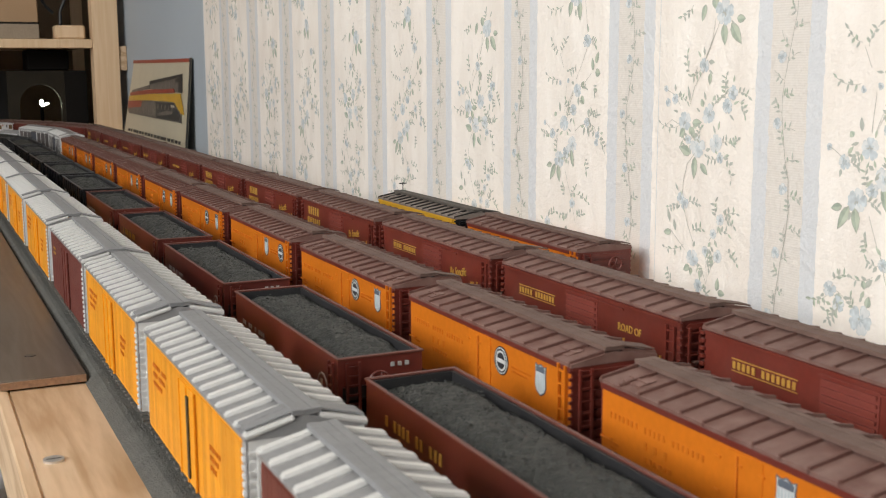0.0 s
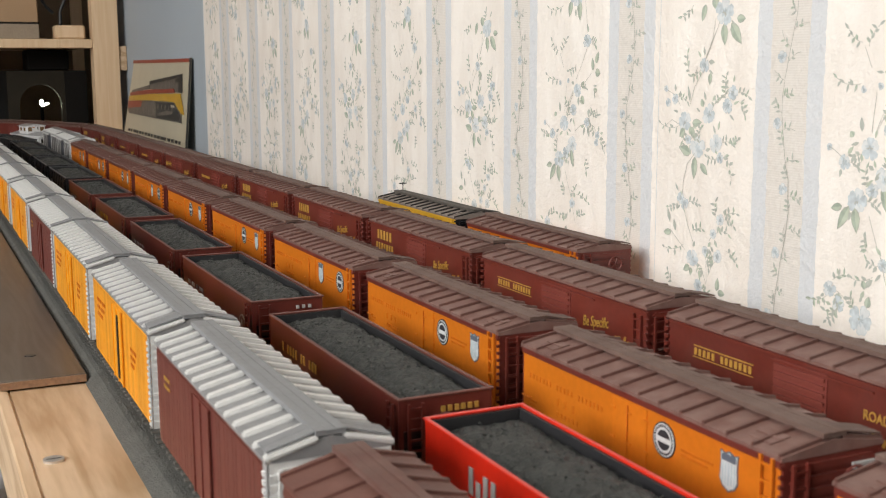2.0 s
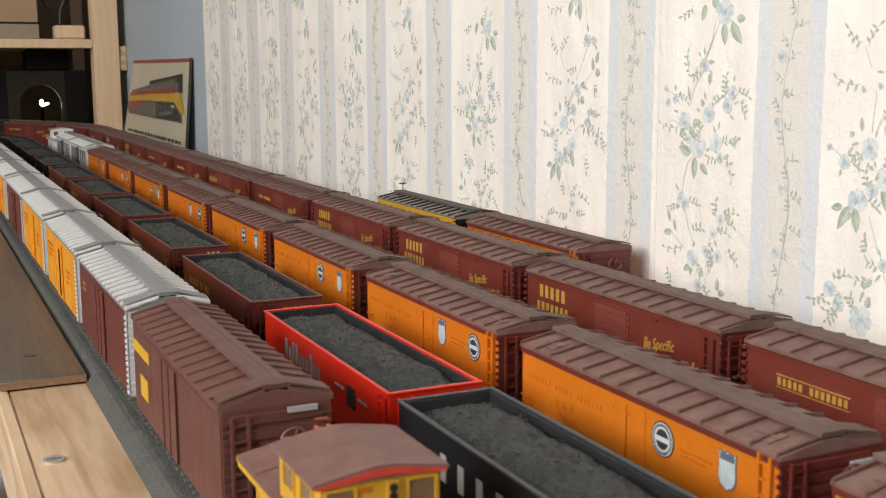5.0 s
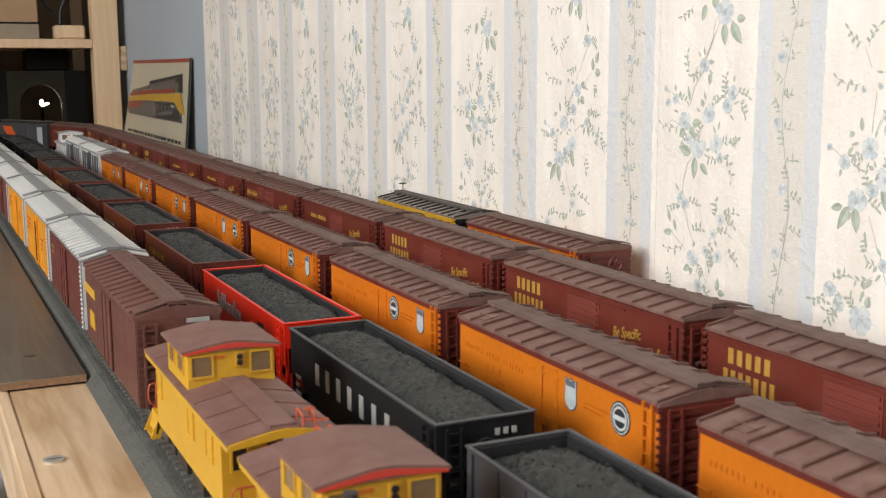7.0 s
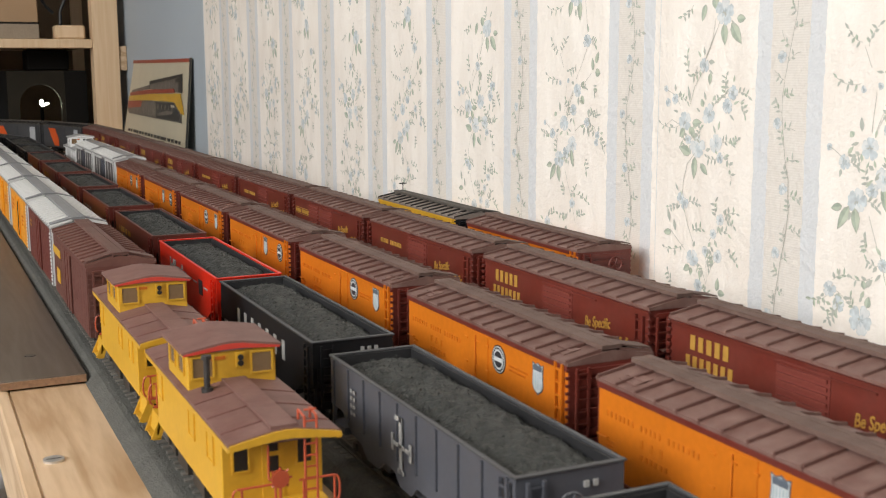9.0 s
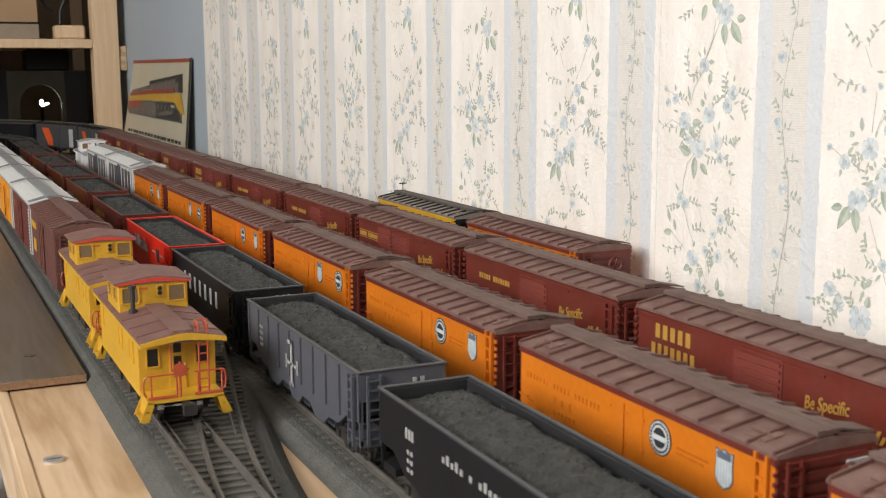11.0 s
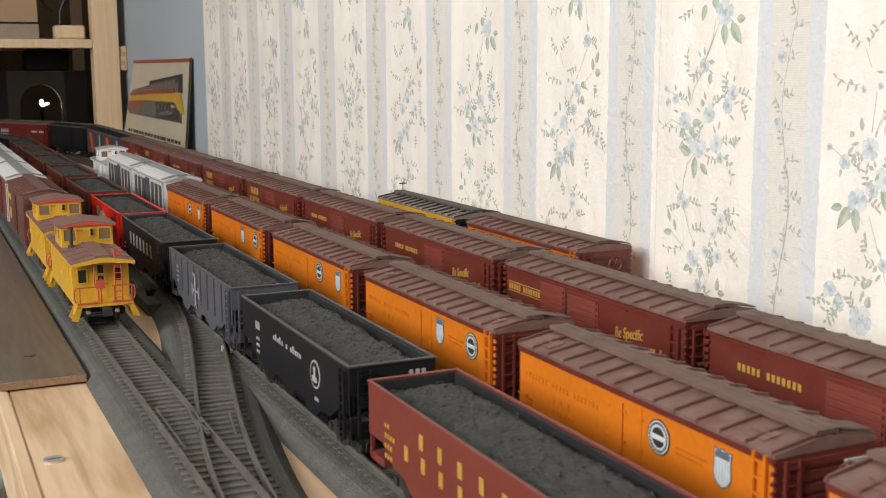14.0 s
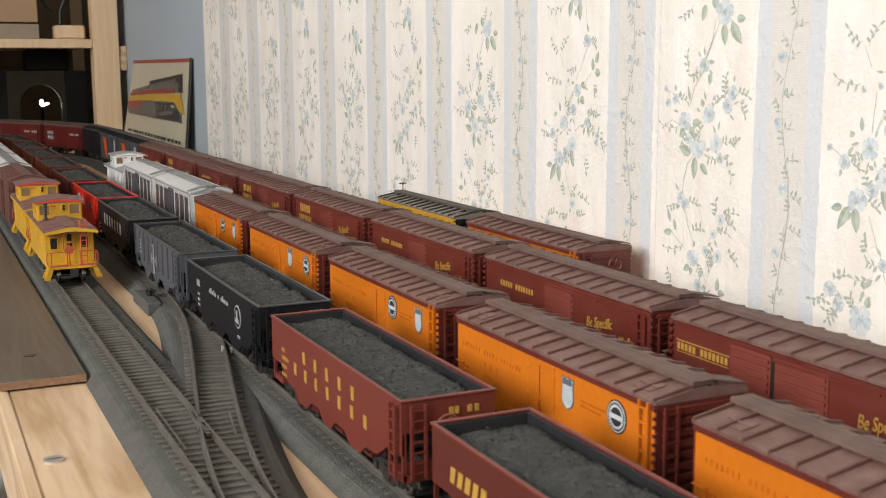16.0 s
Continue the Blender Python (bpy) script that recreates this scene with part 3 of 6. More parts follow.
    running_gear(car, L / 2)
    return car


def orange_reefer(order, label, group, side=None, ends=None, roofm=None, seam=None, walkm=None, emblems=True, fascia=None):
    """Wood-sheathed refrigerator car. order: which of the two emblems comes first from the far end."""
    side, ends, roofm, seam, walkm = side or ORANGE, ends or BROWN, roofm or BROWN_ROOF, seam or BROWN_SEAM, walkm or WALKWAY
    L, W, z0, eave = 0.1405, 0.0350, 0.0115, 0.0446
    car = thing("refrigerator_car", label, "model train car", group)
    bm = bevelled(boxes((-W / 2, W / 2, -L / 2 + 0.0004, L / 2 - 0.0004, z0, eave - 0.002)), 0.0003)
    body = part("body", bm, side, car)
    bm = bmesh.new()
    for s in (-1, 1):
        a, b = sorted((s * W / 2, s * (W / 2 + 0.0005)))
        box(bm, a, b, -L / 2, L / 2, eave - 0.0032, eave - 0.0008)
        box(bm, a, b, -L / 2, L / 2, z0, z0 + 0.0012)
    part("fascia", bm, fascia or ends, body)
    for s in (-1, 1):
        bm = boxes((-W / 2 + 0.0002, W / 2 - 0.0002, min(s * (L / 2 - 0.0012), s * (L / 2 + 0.0004)), max(s * (L / 2 - 0.0012), s * (L / 2 + 0.0004)), z0, eave))
        prism(bm, [(-W / 2, eave), (W / 2, eave), (0, eave + 0.0029)], "y", min(s * (L / 2 - 0.0012), s * (L / 2 + 0.0004)), max(s * (L / 2 - 0.0012), s * (L / 2 + 0.0004)))
        end_ribs(bm, W, s * (L / 2 + 0.0004), z0 + 0.002, eave - 0.002, 8, s * 0.0008)
        for c in (-1, 1) if s < 0 else ():
            for i in range(11):
                z = z0 + 0.002 + i * 0.0028
                box(bm, c * W / 2 - 0.0012, c * W / 2 + 0.0001, s * L / 2 - 0.0008, s * L / 2 + 0.0002, z, z + 0.0010)
        part("end_wall", bm, ends, car)
    gable_roof(car, L, W, eave, 0.0030, 13, roofm, seam, seam_w=0.0009, seam_h=0.0012)
    walkway(car, L, eave + 0.0043, walkm, half_w=W / 2, eave=eave)
    for sx in (-1, 1):
        for sy in (-1, 1):
            bm = boxes((-0.0035, 0.0035, -0.0045, 0.0045, 0, 0.0007), (-0.0005, 0.0005, -0.0050, 0.0050, 0.0007, 0.0011))
            hb = part("ice_hatch", bm, roofm, car)
            hb.location = (sx * 0.0110, sy * (L / 2 - 0.0125), eave + 0.0009)
            hb.rotation_euler = (0, sx * math.atan(0.0030 / 0.0175), 0)
    ladder(car, "side_ladder", -W / 2 - 0.0009, -L / 2 + 0.0050, z0 - 0.001, eave - 0.001, 0.0046, side, "x", 7)
    ladder(car, "side_ladder", W / 2 + 0.0009, L / 2 - 0.0050, z0 - 0.001, eave - 0.001, 0.0046, side, "x", 7)
    ladder(car, "end_ladder", -W / 2 + 0.0050, -L / 2 - 0.0017, z0 - 0.001, eave - 0.002, 0.0048, ends, "y", 7)
    ladder(car, "end_ladder", W / 2 - 0.0050, L / 2 + 0.0017, z0 - 0.001, eave - 0.002, 0.0048, ends, "y", 7)
    brake_wheel(car, 0.0045, -L / 2 - 0.0040, eave - 0.0085, ends)
    for s in (-1, 1):
        x = s * (W / 2 + 0.0003)
        bm = boxes((min(s * W / 2, x), max(s * W / 2, x), -0.0095, 0.0095, z0 + 0.002, eave - 0.004))
        d = part("ice_door", bm, side, car)
        bm = bmesh.new()
        for y in (-0.0093, 0.0093, 0.0):
            for z in (z0 + 0.006, z0 + 0.015, eave - 0.008):
                box(bm, min(x, x + s * 0.0004), max(x, x + s * 0.0004), y - 0.0012, y + 0.0012, z, z + 0.0007)
        rod(bm, (x + s * 0.0005, 0.0006, z0 + 0.002), (x + s * 0.0005, 0.0006, eave - 0.005), 0.0003, 5)
        part("door_hardware", bm, side, d)
    for y, z in ((L / 2 - 0.004, z0 + 0.008), (L / 2 - 0.004, z0 + 0.014), (0.022, z0 + 0.006)):
        bm = bmesh.new()
        rod(bm, (-W / 2 - 0.0010, y - 0.0028, z), (-W / 2 - 0.0010, y + 0.0028, z), 0.0003, 5)
        for d in (-0.0028, 0.0028):
            rod(bm, (-W / 2 + 0.0002, y + d, z), (-W / 2 - 0.0010, y + d, z), 0.0003, 5)
        part("grab_iron", bm, side, car)
    sill_and_steps(car, L, W, z0, side)
    x = -W / 2 - 0.0002
    if emblems:
        bars(car, "side_lettering", x, 0.0648, 0.0328, ["IIIIIII IIIII IIIIIII"], ORANGE_TEXT, 0.0020, 0.0024, 0.0009)
        bars(car, "side_lettering", x, 0.0455, 0.0272, ["I I I", "iiiiii"], ORANGE_TEXT, 0.0028, 0.0026, 0.0013)
        bars(car, "stencil", x, -0.0270, 0.0330, ["iiiiiiiiiiiiii", "iiiiiiiiiiii"], ORANGE_TEXT, 0.0012, 0.0011, 0.0006)
        bars(car, "stencil", x, 0.0640, 0.0240, ["iiii", "iii"], ORANGE_TEXT, 0.0011, 0.0012, 0.0007)
        y1, y2 = -0.0186, -0.0492
        for y, kind in ((y1, order[0]), (y2, order[1])):
            (round_emblem if kind == "r" else shield_emblem)(car, x, y, 0.0338, 0.0054)
        bm = boxes((0.006, 0.014, -L / 2 - 0.0022, -L / 2 - 0.0012, eave - 0.0062, eave - 0.0045))
        part("reporting_mark", bm, WHITE, car)
    running_gear(car, L / 2)
    return car


SIDING = {"amber": REEFER_YELLOW_BOARD, "brown": OXIDE_BOARD, "plain": WEATHERED}


def silver_roof_car(kind, label, group, gap=False):
    """Older house car with a heavy ribbed silver roof. kind: amber, brown, plain (all brown) or steel."""
    L, W, z0, eave = 0.1440, 0.0350, 0.0082, 0.0465
    side = {"amber": REEFER_YELLOW, "brown": OXIDE_BOARD, "plain": WEATHERED, "steel": SILVER}[kind]
    endm = WEATHERED if kind == "plain" else SILVER_SEAM
    car = thing("refrigerator_car" if kind == "amber" else "boxcar", label, "model train car", group)
    body = part("body", bevelled(boxes((-W / 2, W / 2, -L / 2 + 0.0006, L / 2 - 0.0006, z0, eave)), 0.0003), STEEL_SIDE if kind == "steel" else side, car)
    n = 46
    bm = bmesh.new()
    if kind != "steel":
        for i in range(n):
            y = -L / 2 + 0.002 + (L - 0.004) * i / (n - 1)
            board = cached(("board", kind, i % 3), lambda: mesh_of("siding_board", boxes((-0.00012 - 0.00005 * (i % 3), 0.0002, -0.00154, 0.00154, z0 + 0.001, eave - 0.003)), SIDING[kind]))
            b = part("siding_board", board, None, body)
            b.location = (-W / 2, y, 0)
    if kind != "steel":
        bm.free()
    else:
        for y, hw in ((-0.0695, 0.0022), (-0.0510, 0.0006), (-0.0320, 0.0006), (-0.0135, 0.0012), (0.0135, 0.0012), (0.0320, 0.0006), (0.0510, 0.0006), (0.0695, 0.0022)):
            box(bm, -W / 2 - 0.0004, -W / 2, y - hw, y + hw, z0, eave - 0.002)
        for i in range(14):
            y = -0.064 + 0.0036 * i
            box(bm, -W / 2 - 0.0004, -W / 2, y, y + 0.0011, eave - 0.0044, eave - 0.002)
            box(bm, -W / 2 - 0.0004, -W / 2, -y - 0.0011, -y, eave - 0.0044, eave - 0.002)
        box(bm, -W / 2 - 0.0003, -W / 2, -L / 2, L / 2, eave - 0.002, eave)
        part("side_frame", bm, SILVER_SEAM, body)
    for s in (-1, 1):
        x = s * (W / 2 + 0.0007)
        bm = boxes((min(s * W / 2, x), max(s * W / 2, x), -0.011, 0.011, z0 + 0.001, eave - 0.004))
        for yb in (-0.011, 0.0, 0.011):
            box(bm, min(x, x + s * 0.0005), max(x, x + s * 0.0005), yb - 0.0006, yb + 0.0006, z0 + 0.001, eave - 0.004)
        part("door", bm, GREY_CAR if kind == "steel" else side, car)
    for s in (-1, 1):
        bm = boxes((-W / 2 + 0.0003, W / 2 - 0.0003, min(s * (L / 2 - 0.001), s * (L / 2 + 0.0006)), max(s * (L / 2 - 0.001), s * (L / 2 + 0.0006)), z0, eave))
        prism(bm, [(-W / 2, eave), (W / 2, eave), (0, eave + 0.004)], "y", min(s * (L / 2 - 0.001), s * (L / 2 + 0.0006)), max(s * (L / 2 - 0.001), s * (L / 2 + 0.0006)))
        end_ribs(bm, W, s * (L / 2 + 0.0006), z0 + 0.002, eave - 0.002, 7, s * 0.0008)
        for c in (-1, 1):
            for i in range(12):
                z = z0 + 0.002 + i * 0.0028
                box(bm, min(c * (W / 2 - 0.0028), c * (W / 2 - 0.0002)), max(c * (W / 2 - 0.0028), c * (W / 2 - 0.0002)), min(s * L / 2, s * (L / 2 + 0.0013)), max(s * L / 2, s * (L / 2 + 0.0013)), z, z + 0.0012)
        part("end_wall", bm, endm, car)
    if kind != "plain":
        bm = boxes((-W / 2 - 0.00040, -W / 2, -L / 2 - 0.0006, -L / 2 + 0.0030, z0, eave - 0.001))
        strip = part("corner_strip", bm, SILVER, car, "silver corner strip with bright studs")
        for i in range(14):
            st = part("stud", cached("stud", lambda: mesh_of("stud", boxes((-0.0006, 0.0001, -0.0008, 0.0008, 0, 0.0012)), WHITE_CAR)), None, strip)
            st.location = (-W / 2 - 0.0004, -L / 2 + 0.0014, z0 + 0.001 + i * 0.0025)
    rm, sm, wm = (PLAIN_ROOF, PLAIN_ROOF, BROWN_SEAM) if kind == "plain" else (SILVER, SILVER_SEAM, ROOF_SILVER) if kind == "steel" else (ROOF_SILVER, SILVER_SEAM, GREYWALK)
    gable_roof(car, L, W, eave, 0.0042, 14, rm, sm, seam_w=0.0016 if kind == "plain" else 0.0036, seam_h=0.0010 if kind == "plain" else 0.0012, over=0.0007)
    walkway(car, L, eave + 0.0053, wm, w=0.0086, near_side=-1, half_w=W / 2, eave=eave)
    ladder(car, "end_ladder", -W / 2 + 0.0055, -L / 2 - 0.0019, z0, eave - 0.003, 0.0050, endm, "y", 7)
    ladder(car, "end_ladder", W / 2 - 0.0055, L / 2 + 0.0019, z0, eave - 0.003, 0.0050, endm, "y", 7)
    brake_wheel(car, 0.004, -L / 2 - 0.0040, eave - 0.012, endm)
    part("underframe", boxes((-0.006, 0.006, -L / 2 + 0.004, L / 2 - 0.004, z0 - 0.003, z0)), TRUCK, car)
    x = -W / 2 - 0.0005
    if gap:
        # dark strip over the closed door in place of the opening's shade
        part("door_gap", boxes((-W / 2 - 0.0013, -W / 2, -0.0030, -0.0005, z0 + 0.003, eave - 0.007)), WINDOW_DARK, car, "black strip for the shaded gap of an open door")
    if kind == "amber":
        bars(car, "side_lettering", x, 0.058, 0.0355, ["iiiii iii", "iii iiii", "iiiiii"], ORANGE_TEXT, 0.0026, 0.0026, 0.0014)
        bars(car, "side_lettering", x, -0.030, 0.0300, ["iiiii", "iiii", "iii"], ORANGE_TEXT, 0.0024, 0.0028, 0.0014)
    elif kind == "brown":
        bars(car, "side_lettering", x, 0.058, 0.0355, ["iiii", "iiii"], GOLD, 0.0022, 0.0026, 0.0013)
    elif kind == "plain":
        bm = boxes((x - 0.0002, x + 0.0002, 0.0370, 0.0695, 0.0335, 0.0380), (x - 0.0002, x + 0.0002, 0.0415, 0.0560, 0.0172, 0.0258))
        part("yellow_panel", bm, YELLOW, car, "two yellow side panels")
        bm = boxes((0.0030, 0.0125, -L / 2 - 0.0022, -L / 2 - 0.0012, eave - 0.0035, eave - 0.0018))
        part("reporting_mark", bm, WHITE, car)
    running_gear(car, L / 2)
    return car


def coal_mesh(L, W, z, seed):
    rnd = random.Random(seed)
    nx, ny = 16, 64
    bm = bmesh.new()
    grid = []
    off = rnd.random() * 50
    for j in range(ny + 1):
        row = []
        for i in range(nx + 1):
            u, v = i / nx * 2 - 1, j / ny * 2 - 1
            base = 0.0040 * (1 - abs(u) ** 2.4) * (1 - abs(v) ** 6) - 0.0017
            h = base + 0.0016 * (noise.noise((u * 1.2 + off, v * 4, 0))) + 0.0009 * noise.noise((u * 7 + off, v * 26, 3)) + rnd.uniform(-0.00035, 0.00035)
            row.append(bm.verts.new((u * W / 2, v * L / 2, z + h)))
        grid.append(row)
    for j in range(ny):
        for i in range(nx):
            bm.faces.new((grid[j][i], grid[j][i + 1], grid[j + 1][i + 1], grid[j + 1][i]))
    for k in range(900):
        x, y = rnd.uniform(-0.45, 0.45) * W, rnd.uniform(-0.47, 0.47) * L
        i, j = int((x / W + 0.5) * nx), int((y / L + 0.5) * ny)
        c = grid[j][i].co
        s = rnd.uniform(0.0003, 0.0008)
        pts = [Vector((x, y, c.z)) + Vector((rnd.uniform(-s, s), rnd.uniform(-s, s), rnd.uniform(-s * 0.5, s))) for _ in range(4)]
        vs = [bm.verts.new(p) for p in pts]
        for f in ((0, 1, 2), (0, 2, 3), (0, 3, 1), (1, 3, 2)):
            bm.faces.new([vs[q] for q in f])
    return mesh_of("coal_load", bm, COAL)


def hopper(paint, label, group, ribbed, lettering, rim_mat=None, L=0.1465, seed=0):
    """Open-top coal hopper: walls with a rim, sloped ends, saw-tooth lower sides, outlet bays, coal load."""
    W, z0, top = 0.0352, 0.0135, 0.0378
    rim_mat = rim_mat or paint
    car = thing("coal_hopper", label, "model hopper car", group)
    k = L / 2
    # side sheets with the saw-tooth lower edge
    low = 0.0085
    prof = [(-k, z0 + 0.006), (-k + 0.012, z0 + 0.006), (-k + 0.022, z0), (-0.040, z0 - 0.001), (-0.034, low), (-0.024, low), (-0.018, z0 - 0.001), (-0.008, z0 - 0.001), (-0.003, low), (0.006, low), (0.011, z0 - 0.001), (0.020, z0 - 0.001), (0.026, low), (0.036, low), (0.042, z0 - 0.001), (k - 0.022, z0), (k - 0.012, z0 + 0.006), (k, z0 + 0.006), (k, top), (-k, top)]
    for s in (-1, 1):
        bm = bmesh.new()
        a, b = sorted((s * (W / 2 - 0.0012), s * (W / 2 - 0.0002)))
        prism(bm, prof, "x", a, b)
        side = part("side_wall", bm, [paint], car)
        d = 0.0007
        for i in range(10 if ribbed else 0):
            post = part("side_post", cached(("post", paint.name, ribbed), lambda: mesh_of("side_post", boxes((-0.0001 - d, 0.0001 + d, -0.0007, 0.0007, z0 + 0.004, top - 0.0005)), paint)), None, side)
            post.location = (s * (W / 2 - 0.0002), -k + 0.004 + (L - 0.008) * i / 9, 0)
        a, b = sorted((s * (W / 2 - 0.0012), s * (W / 2 + 0.0004)))
        bm = boxes((a, b, -k - 0.0002, k + 0.0002, top, top + 0.0008))
        part("top_chord", bevelled(bm, 0.0002), rim_mat, side)
        bm = boxes((min(s * (W / 2 - 0.0013), s * (W / 2 - 0.0024)), max(s * (W / 2 - 0.0013), s * (W / 2 - 0.0024)), -k + 0.0012, k - 0.0012, z0 + 0.006, top))
        part("inner_lining", bm, RIM_IN, side)
    for s in (-1, 1):
        a, b = sorted((s * (k - 0.0010), s * k))
        bm = boxes((-W / 2 + 0.0012, W / 2 - 0.0012, a, b, top - 0.0105, top))
        # slope sheet and corner posts
        prism(bm, [(s * k, top - 0.0105), (s * (k - 0.0012), top - 0.0105), (s * (k - 0.030), z0 - 0.002), (s * (k - 0.0285), z0 - 0.002)], "x", -W / 2 + 0.0015, W / 2 - 0.0015)
        for c in (-1, 1):
            box(bm, min(c * (W / 2 - 0.0020), c * (W / 2 - 0.0006)), max(c * (W / 2 - 0.0020), c * (W / 2 - 0.0006)), a, b, z0 - 0.003, top - 0.0105)
            box(bm, c * 0.004 - 0.0006, c * 0.004 + 0.0006, a, b, z0 - 0.003, top - 0.0105)
        box(bm, -W / 2 + 0.001, W / 2 - 0.001, min(s * (k - 0.012), s * k), max(s * (k - 0.012), s * k), z0 - 0.0035, z0 - 0.0008)
        ew = part("end_wall", bm, paint, car)
        a, b = sorted((s * (k - 0.0012), s * (k + 0.0006)))
        part("end_chord", bevelled(boxes((-W / 2 - 0.0004, W / 2 + 0.0004, a, b, top + 0.0001, top + 0.0009)), 0.0002), rim_mat, ew)
        part("inner_lining", boxes((-W / 2 + 0.0025, W / 2 - 0.0025, min(s * (k - 0.0011), s * (k - 0.0022)), max(s * (k - 0.0011), s * (k - 0.0022)), z0 + 0.008, top)), RIM_IN, ew)
    ladder(car, "end_ladder", -W / 2 + 0.0060, -k - 0.0012, z0 - 0.002, top - 0.001, 0.0050, paint, "y", 7)
    ladder(car, "end_ladder", W / 2 - 0.0060, k + 0.0012, z0 - 0.002, top - 0.001, 0.0050, paint, "y", 7)
    ladder(car, "side_ladder", -W / 2 - 0.0012, -k + 0.0042, z0 - 0.003, top - 0.001, 0.0046, paint, "x", 7)
    ladder(car, "side_ladder", W / 2 + 0.0012, k - 0.0042, z0 - 0.003, top - 0.001, 0.0046, paint, "x", 7)
    brake_wheel(car, -0.002, -k - 0.0035, top - 0.009, paint)
    for y in (-0.029, 0.0015, 0.031):
        bm = bmesh.new()
        prism(bm, [(y - 0.009, z0 + 0.002), (y + 0.009, z0 + 0.002), (y + 0.004, 0.0055), (y - 0.004, 0.0055)], "x", -0.0125, 0.0125)
        part("outlet_bay", bm, paint, car)
    bm = boxes((-0.004, 0.004, -k + 0.002, k - 0.002, z0 - 0.004, z0 - 0.001))
    part("centre_sill", bm, TRUCK, car)
    part("coal_load", cached(("coal", seed, L), lambda: coal_mesh(L - 0.006, W - 0.0048, top - 0.0018, seed)), None, car, "heaped black coal")
    x = -W / 2 - (0.0007 if ribbed else 0.0001)
    for name, y, z, rows, mat, hh, pt, st, lean in lettering:
        if name == "disc":
            bm = bmesh.new()
            disc(bm, x, y, z, 0.0058, 0.0001)
            disc_part = part("round_emblem", bm, mat, car, "white ringed round emblem")
            bm = bmesh.new()
            disc(bm, x - 0.0001, y, z, 0.0050, 0.0001)
            part("emblem_field", bm, paint, disc_part)
            bm = boxes((x - 0.0004, x, y - 0.0028, y + 0.0028, z - 0.0030, z - 0.0008), (x - 0.0004, x, y - 0.0011, y + 0.0011, z - 0.0008, z + 0.0032))
            part("emblem_dome", bm, mat, disc_part)
        elif name == "end":
            bm, n = bmesh.new(), max(1, round((rows[1] - rows[0]) / 0.0026))
            for i in range(n):
                x0 = rows[0] + (rows[1] - rows[0]) * i / n
                box(bm, x0, x0 + 0.0015, -k - 0.0008, -k - 0.0002, z, z + hh * 0.7)
            tagged(part("reporting_mark", bm, mat, car), kind="stuff")
        else:
            bars(car, name, x, y, z, rows, mat, hh, pt, st, lean)
    running_gear(car, L / 2, 0.024)
    return car


